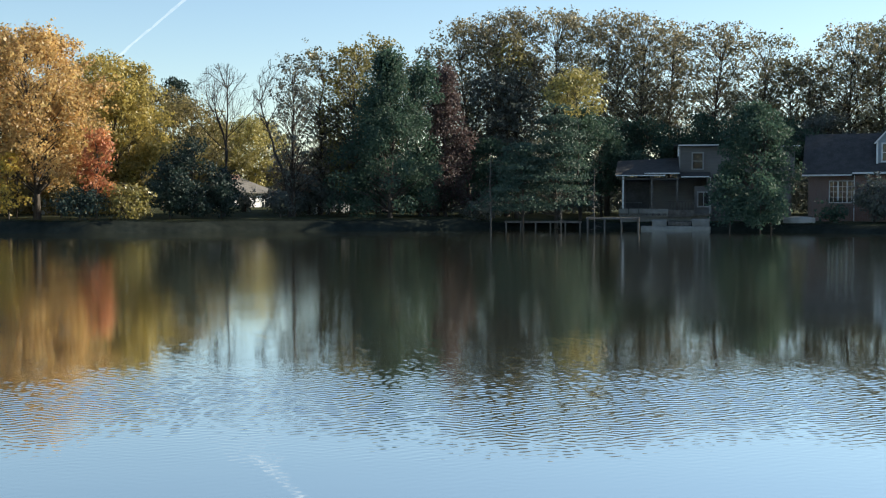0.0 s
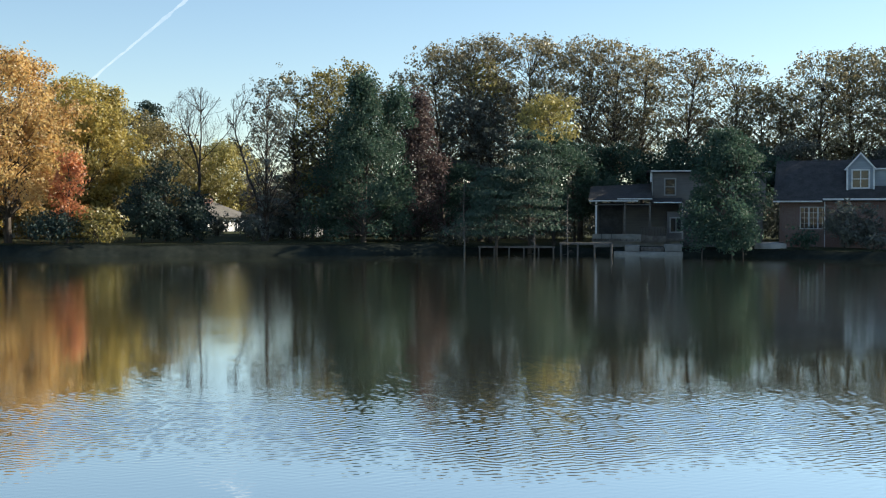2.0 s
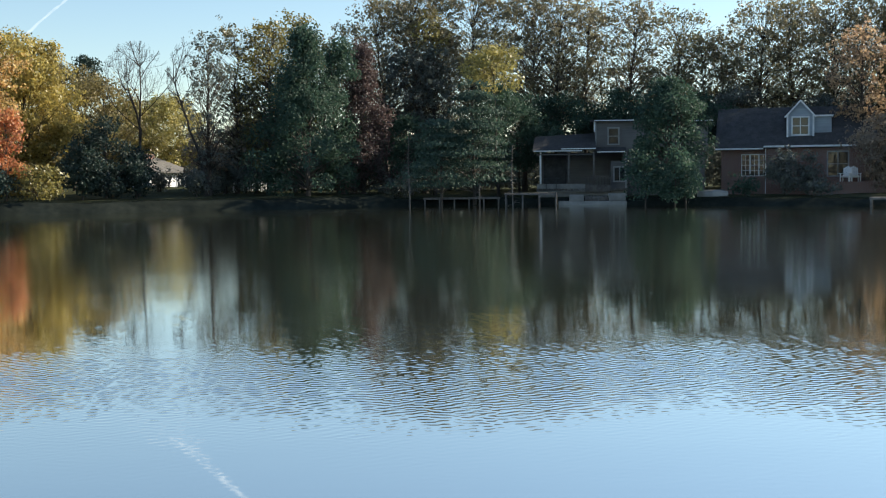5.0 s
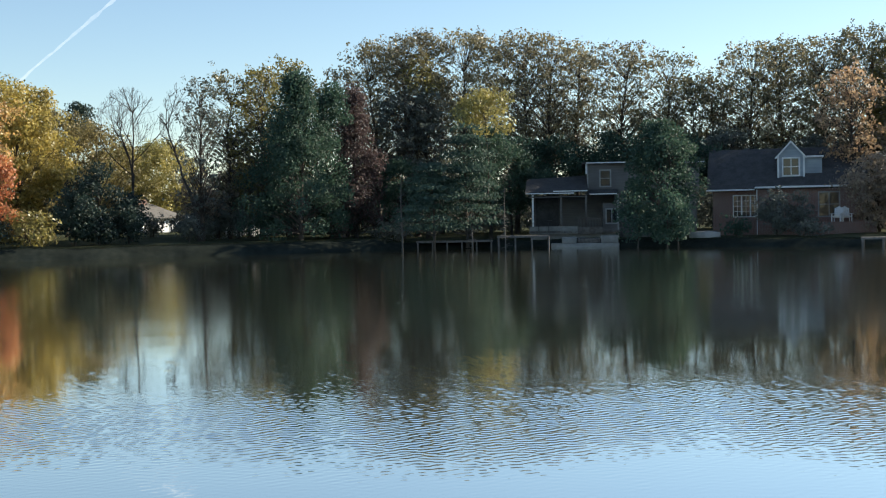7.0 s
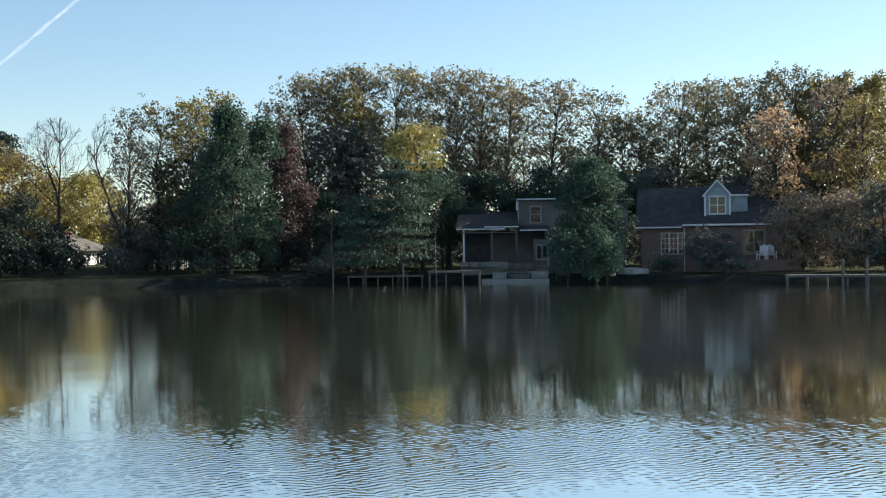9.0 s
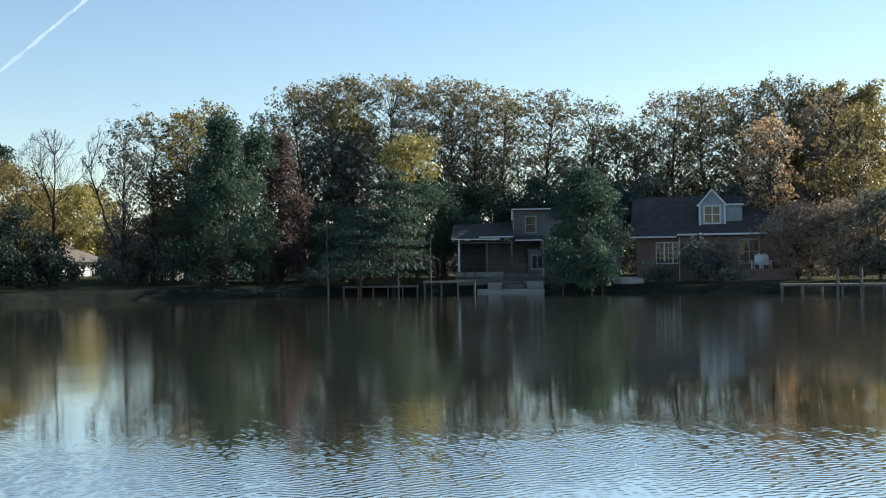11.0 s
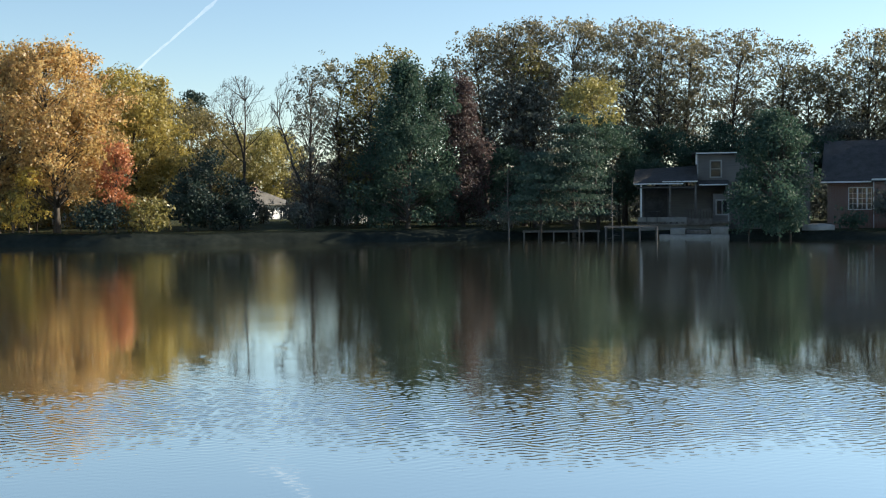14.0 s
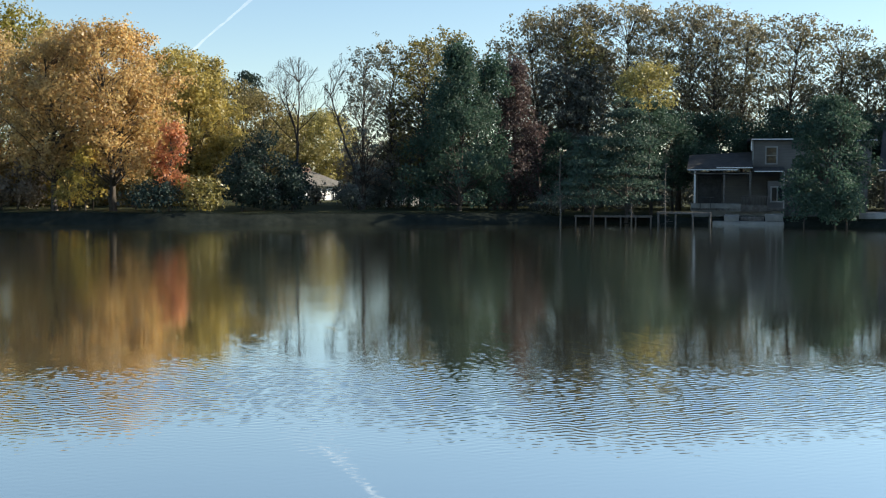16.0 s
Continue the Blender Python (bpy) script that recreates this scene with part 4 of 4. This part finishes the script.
def garden_table(az, d, z):
    p = at(az, d)
    c = thing("garden_table", (p.x, p.y, z), az, "dark round garden table on the porch", "table")
    bm = bmesh.new()
    bmesh.ops.create_cone(bm, cap_ends=True, segments=20, radius1=0.55, radius2=0.55, depth=0.04, matrix=Matrix.Translation((0, 0, 0.72)))
    part("tabletop", bm, DARK_METAL, c)
    for sx, sy in ((-1, -1), (1, -1), (1, 1), (-1, 1)):
        part("leg", boxes((sx * 0.34 - 0.025, sx * 0.34 + 0.025, sy * 0.34 - 0.025, sy * 0.34 + 0.025, 0, 0.7)), DARK_METAL, c)


def cottage():
    az, d = -8.9, 121.0
    p = at(az, d)
    h = thing("house", (p.x, p.y, 1.0), az - 50, "pale cottage with a light roof among trees beyond the lawn", "house")
    part("wall", boxes((-2.6, 2.8, 0, 6, -0.6, 1.75)), WHITE, h, "pale wall")
    part("roof", slab(((-3.1, -0.6, 1.7), (3.3, -0.6, 1.7), (2.0, 3.0, 3.1), (-1.6, 3.0, 3.1)), 0.14), PALE_ROOF, h, "light grey roof")
    part("roof", slab(((-1.6, 3.0, 3.1), (2.0, 3.0, 3.1), (3.3, 6.6, 1.7), (-3.1, 6.6, 1.7)), 0.14), PALE_ROOF, h)
    part("chimney", boxes((-0.7, 1.2, 2.6, 3.4, 2.9, 3.45)), BRICK, h, "long red-brown chimney")
    window(h, -1.6, -0.7, 0.0, 0.2, 1.3, 2, 2)
    window(h, 1.4, 2.2, 0.0, 0.2, 1.3, 2, 2)


def glimpse_pickets(az, d, turn, count):
    """A short white fence with a few missing pickets, added for bright glimpses between the trunks."""
    rng = random.Random(7)
    p = at(az, d)
    z = float(ground_z(p.x, p.y))
    f = thing("fence", (p.x, p.y, z), az - turn, "white pickets standing in for bright glimpses under the trees", "fence")
    wide = 0.2 * count
    for h in (0.22, 0.55):
        part("rail", boxes((-wide / 2, wide / 2, 0.02, 0.06, h, h + 0.09)), GREY_TRIM, f)
    for i in range(count):
        x = -wide / 2 + 0.2 * (i + 0.5)
        if i % 6 == 0:
            part("post", boxes((x - 0.06, x + 0.06, -0.02, 0.1, -0.2, 0.85), bevel=0.01), WHITE, f)
        elif rng.random() < 0.5:
            part("picket", prism(((x - 0.05, 0.08), (x + 0.05, 0.08), (x + 0.05, 0.68), (x, 0.75), (x - 0.05, 0.68)), -0.015, 0.015), WHITE, f)


def garden_shed(az, d, turn, wall, label):
    p = at(az, d)
    z = float(ground_z(p.x, p.y))
    k = thing("shed", (p.x, p.y, z), az - turn, label, "shed")
    part("wall", boxes((-0.6, 0.6, 0, 1.4, -0.2, 1.5)), wall, k)
    part("door", boxes((-0.3, 0.25, -0.03, -0.002, 0.0, 1.35)), GREY_TRIM, k)
    part("roof", slab(((-0.75, -0.15, 1.45), (0.75, -0.15, 1.45), (0.75, 0.7, 2.0), (-0.75, 0.7, 2.0)), 0.07), BRICK, k)
    part("roof", slab(((-0.75, 0.7, 2.0), (0.75, 0.7, 2.0), (0.75, 1.55, 1.45), (-0.75, 1.55, 1.45)), 0.07), BRICK, k)
    part("gable", prism(((0.0, 1.5), (1.4, 1.5), (0.7, 1.9)), -0.02, 0.02), wall, k).matrix_basis = pose(0.58, 0, 0, 0, 0, 90)
    part("gable", prism(((0.0, 1.5), (1.4, 1.5), (0.7, 1.9)), -0.02, 0.02), wall, k).matrix_basis = pose(-0.58, 0, 0, 0, 0, 90)


brick_house()
adirondack_chair(22.12, 83.6, 1.3, 14)
adirondack_chair(22.5, 84.2, 1.3, -12)
lake_house()
garden_table(8.9, 83.6, 1.0)
cottage()
glimpse_pickets(-4.9, 95.0, 30, 20)
garden_shed(-17.9, 92.0, 30, WHITE, "small white garden shed with a red-brown roof")
garden_shed(-6.4, 116.0, 60, TAN, "small tan shed in the sun beyond the shaded trees")


# ---- docks, walls and small things at the water ----
def dock(az0, az1, d, top, posts, label, rail=False, wide=1.5):
    a, b = at(az0, d), at(az1, d)
    mid = (a + b) / 2
    half = (b - a).length / 2
    az = (az0 + az1) / 2
    k = thing("dock", (mid.x, mid.y, 0), az, label, "dock")
    n = max(4, int(2 * half / 0.3))
    for i in range(n):
        x = -half + 2 * half * i / n
        part("plank", boxes((x + 0.01, x + 2 * half / n - 0.01, 0, wide, top - 0.05, top)), WOOD, k)
    part("edge_beam", boxes((-half, half, -0.05, -0.003, top - 0.12, top - 0.01)), WOOD, k, "weathered edge board")
    for i in range(posts):
        x = -half + 0.1 + (2 * half - 0.2) * i / (posts - 1)
        for y in (-0.06, wide - 0.1):
            bm = bmesh.new()
            up = top + (0.55 if rail else -0.06)
            bmesh.ops.create_cone(bm, cap_ends=True, segments=10, radius1=0.06, radius2=0.055, depth=up + 1.4, matrix=Matrix.Translation((x, y, (up - 1.4) / 2)))
            part("post", bm, WOOD, k)
    return k


dock(6.7, 9.2, 78.0, 0.80, 4, "weathered wooden pier on thin posts over the water", wide=2.2)
dock(2.9, 6.5, 80.3, 0.52, 6, "low weathered boardwalk along the bank")
dock(23.1, 28.5, 71.6, 0.50, 7, "long weathered dock on posts beside the bank")


def mooring_post(az, d, top):
    p = at(az, d)
    bm = bmesh.new()
    bmesh.ops.create_cone(bm, cap_ends=True, segments=10, radius1=0.09, radius2=0.075, depth=top + 1.2, matrix=Matrix.Translation((0, 0, (top - 1.2) / 2)))
    ob = part("mooring_post", bm, WOOD)
    ob.matrix_basis = pose(p.x, p.y, 0)
    tagged(ob, "grey wooden mooring post by the dock", "post", "mooring posts")


mooring_post(25.6, 71.5, 1.4)
mooring_post(26.6, 71.5, 1.4)


def sapling(az, d, top, r, label, seed):
    """A slim leafless cypress: a straight pale stem, flared at its foot, with many short level twigs."""
    rng = np.random.default_rng(seed)
    p = at(az, d)
    z = float(ground_z(p.x, p.y))
    root = thing("bare_tree", (p.x, p.y, z), az, label, "tree", "trees round the pond")
    tall = top - z
    h = np.array((-0.4, 0.0, 0.15, 0.5, 1.2, 2.2, 3.4, tall))
    h = h[h <= tall]
    stem = np.column_stack((0.04 * np.sin(h * 1.3), 0.03 * np.cos(h * 1.1), h))
    v, f = tubes([(stem, r * np.interp(h, (0, 0.15, 0.5, tall), (2.4, 1.7, 1.0, 0.3)))], 7)
    new("trunk", mesh_of("trunk", v, f, PALE_BARK, True)).parent = root
    lines = []
    for _ in range(46):
        a, q = rng.uniform(0, 6.28), rng.uniform(0.25, 0.97)
        out = (1.1 - q) * rng.uniform(0.4, 0.95)
        foot = np.array((0.04 * math.sin(q * tall * 1.3), 0.03 * math.cos(q * tall * 1.1), q * tall))
        way = np.array((math.cos(a), math.sin(a), rng.uniform(-0.15, 0.3)))
        lines.append((np.stack((foot, foot + way * out * 0.5, foot + way * out + (0, 0, -0.05))), (0.018, 0.013, 0.008)))
    v, f = tubes(lines, 3)
    twigs = new("twig_crown", mesh_of("twig_crown", v, f, PALE_BARK))
    twigs.parent = root
    tagged(twigs, kind="stuff")


sapling(7.08, 77.8, 3.9, 0.05, "slim pale leafless cypress beside the pier", 201)
sapling(2.23, 79.5, 5.0, 0.065, "slim pale leafless cypress at the water's edge", 202)
sapling(5.52, 79.0, 1.35, 0.07, "broken pale cypress stump in the shallows", 203)


def steps_to_water():
    p = at(10.6, 79.2)
    k = thing("landing", (p.x, p.y, 0), 10.6, "stepped pale concrete landing below the porch", "landing")
    part("step", boxes((-1.9, 2.5, 0, 3.5, -0.5, 0.22), bevel=0.03), CONCRETE, k)
    part("step", boxes((-1.2, -0.25, 0.3, 3.5, 0.22, 0.6), bevel=0.03), CONCRETE, k)
    part("step", boxes((-0.2, 1.3, 0.9, 3.5, 0.22, 0.5), bevel=0.03), WOOD, k)
    part("step", boxes((1.35, 2.45, 0.5, 3.5, 0.22, 0.66), bevel=0.03), CONCRETE, k)


def upturned_boat():
    az, d = 16.3, 77.6
    p = at(az, d)
    z = float(ground_z(p.x, p.y))
    v, f = [], []
    n, m = 15, 9
    for i in range(n):
        s = -1 + 2 * i / (n - 1)
        w = 0.5 * (1 - abs(s) ** 2.6) + 0.02
        for j in range(m):
            t = math.pi * j / (m - 1)
            v.append((s * 0.95, -math.cos(t) * w, 0.05 + 0.42 * (1 - 0.25 * s * s) * math.sin(t) ** 0.6))
    for i in range(n - 1):
        for j in range(m - 1):
            f.append((i * m + j, i * m + j + 1, (i + 1) * m + j + 1, (i + 1) * m + j))
    b = thing("rowing_boat", (p.x, p.y, z), az, "pale rowing boat lying upturned on the bank", "boat")
    hull = new("hull", mesh_of("hull", np.array(v), np.array(f), CONCRETE, True))
    hull.parent = b
    part("keel", boxes((-0.8, 0.8, -0.02, 0.02, 0.4, 0.5)), WOOD, b)


steps_to_water()
upturned_boat()


# ---- vapour trail, high and far ----
def vapour_trail():
    rng = np.random.default_rng(95)
    pts, radii = [], []
    for i in range(60):
        s = i / 59
        az, el = -15.9 + 12.5 * s, 5.6 + 11.0 * s
        d = 4000 - 900 * s
        pts.append((d * math.sin(radians(az)), d * math.cos(radians(az)), d * math.tan(radians(el)) + rng.normal(0, 1.0)))
        radii.append(3.2 + 2.2 * s + rng.normal(0, 0.9))
    v, f = tubes([(np.array(pts), np.array(radii))], 8)
    m = Mat("vapour")
    # Emission puts sunlit brightness into the trail, which the sun lamp leaves dark.
    glow = m.add("Emission", Strength=0.7)
    glow.inputs["Color"].default_value = (0.86, 0.93, 1.0, 1)
    tr = m.add("BsdfTransparent")
    ms = m.add("MixShader")
    m.link(m.ramp(m.noise(0.03, 4), ((0.3, (0.08,) * 3), (0.7, (0.3,) * 3))), ms.inputs[0])
    m.link(tr.outputs[0], ms.inputs[1])
    m.link(glow.outputs[0], ms.inputs[2])
    m.link(ms.outputs[0], m.out.inputs["Surface"])
    tagged(new("vapour_trail", mesh_of("vapour_trail", v, f, m.m, True)), "thin white vapour trail across the sky", "cloud", kind="structure")


vapour_trail()
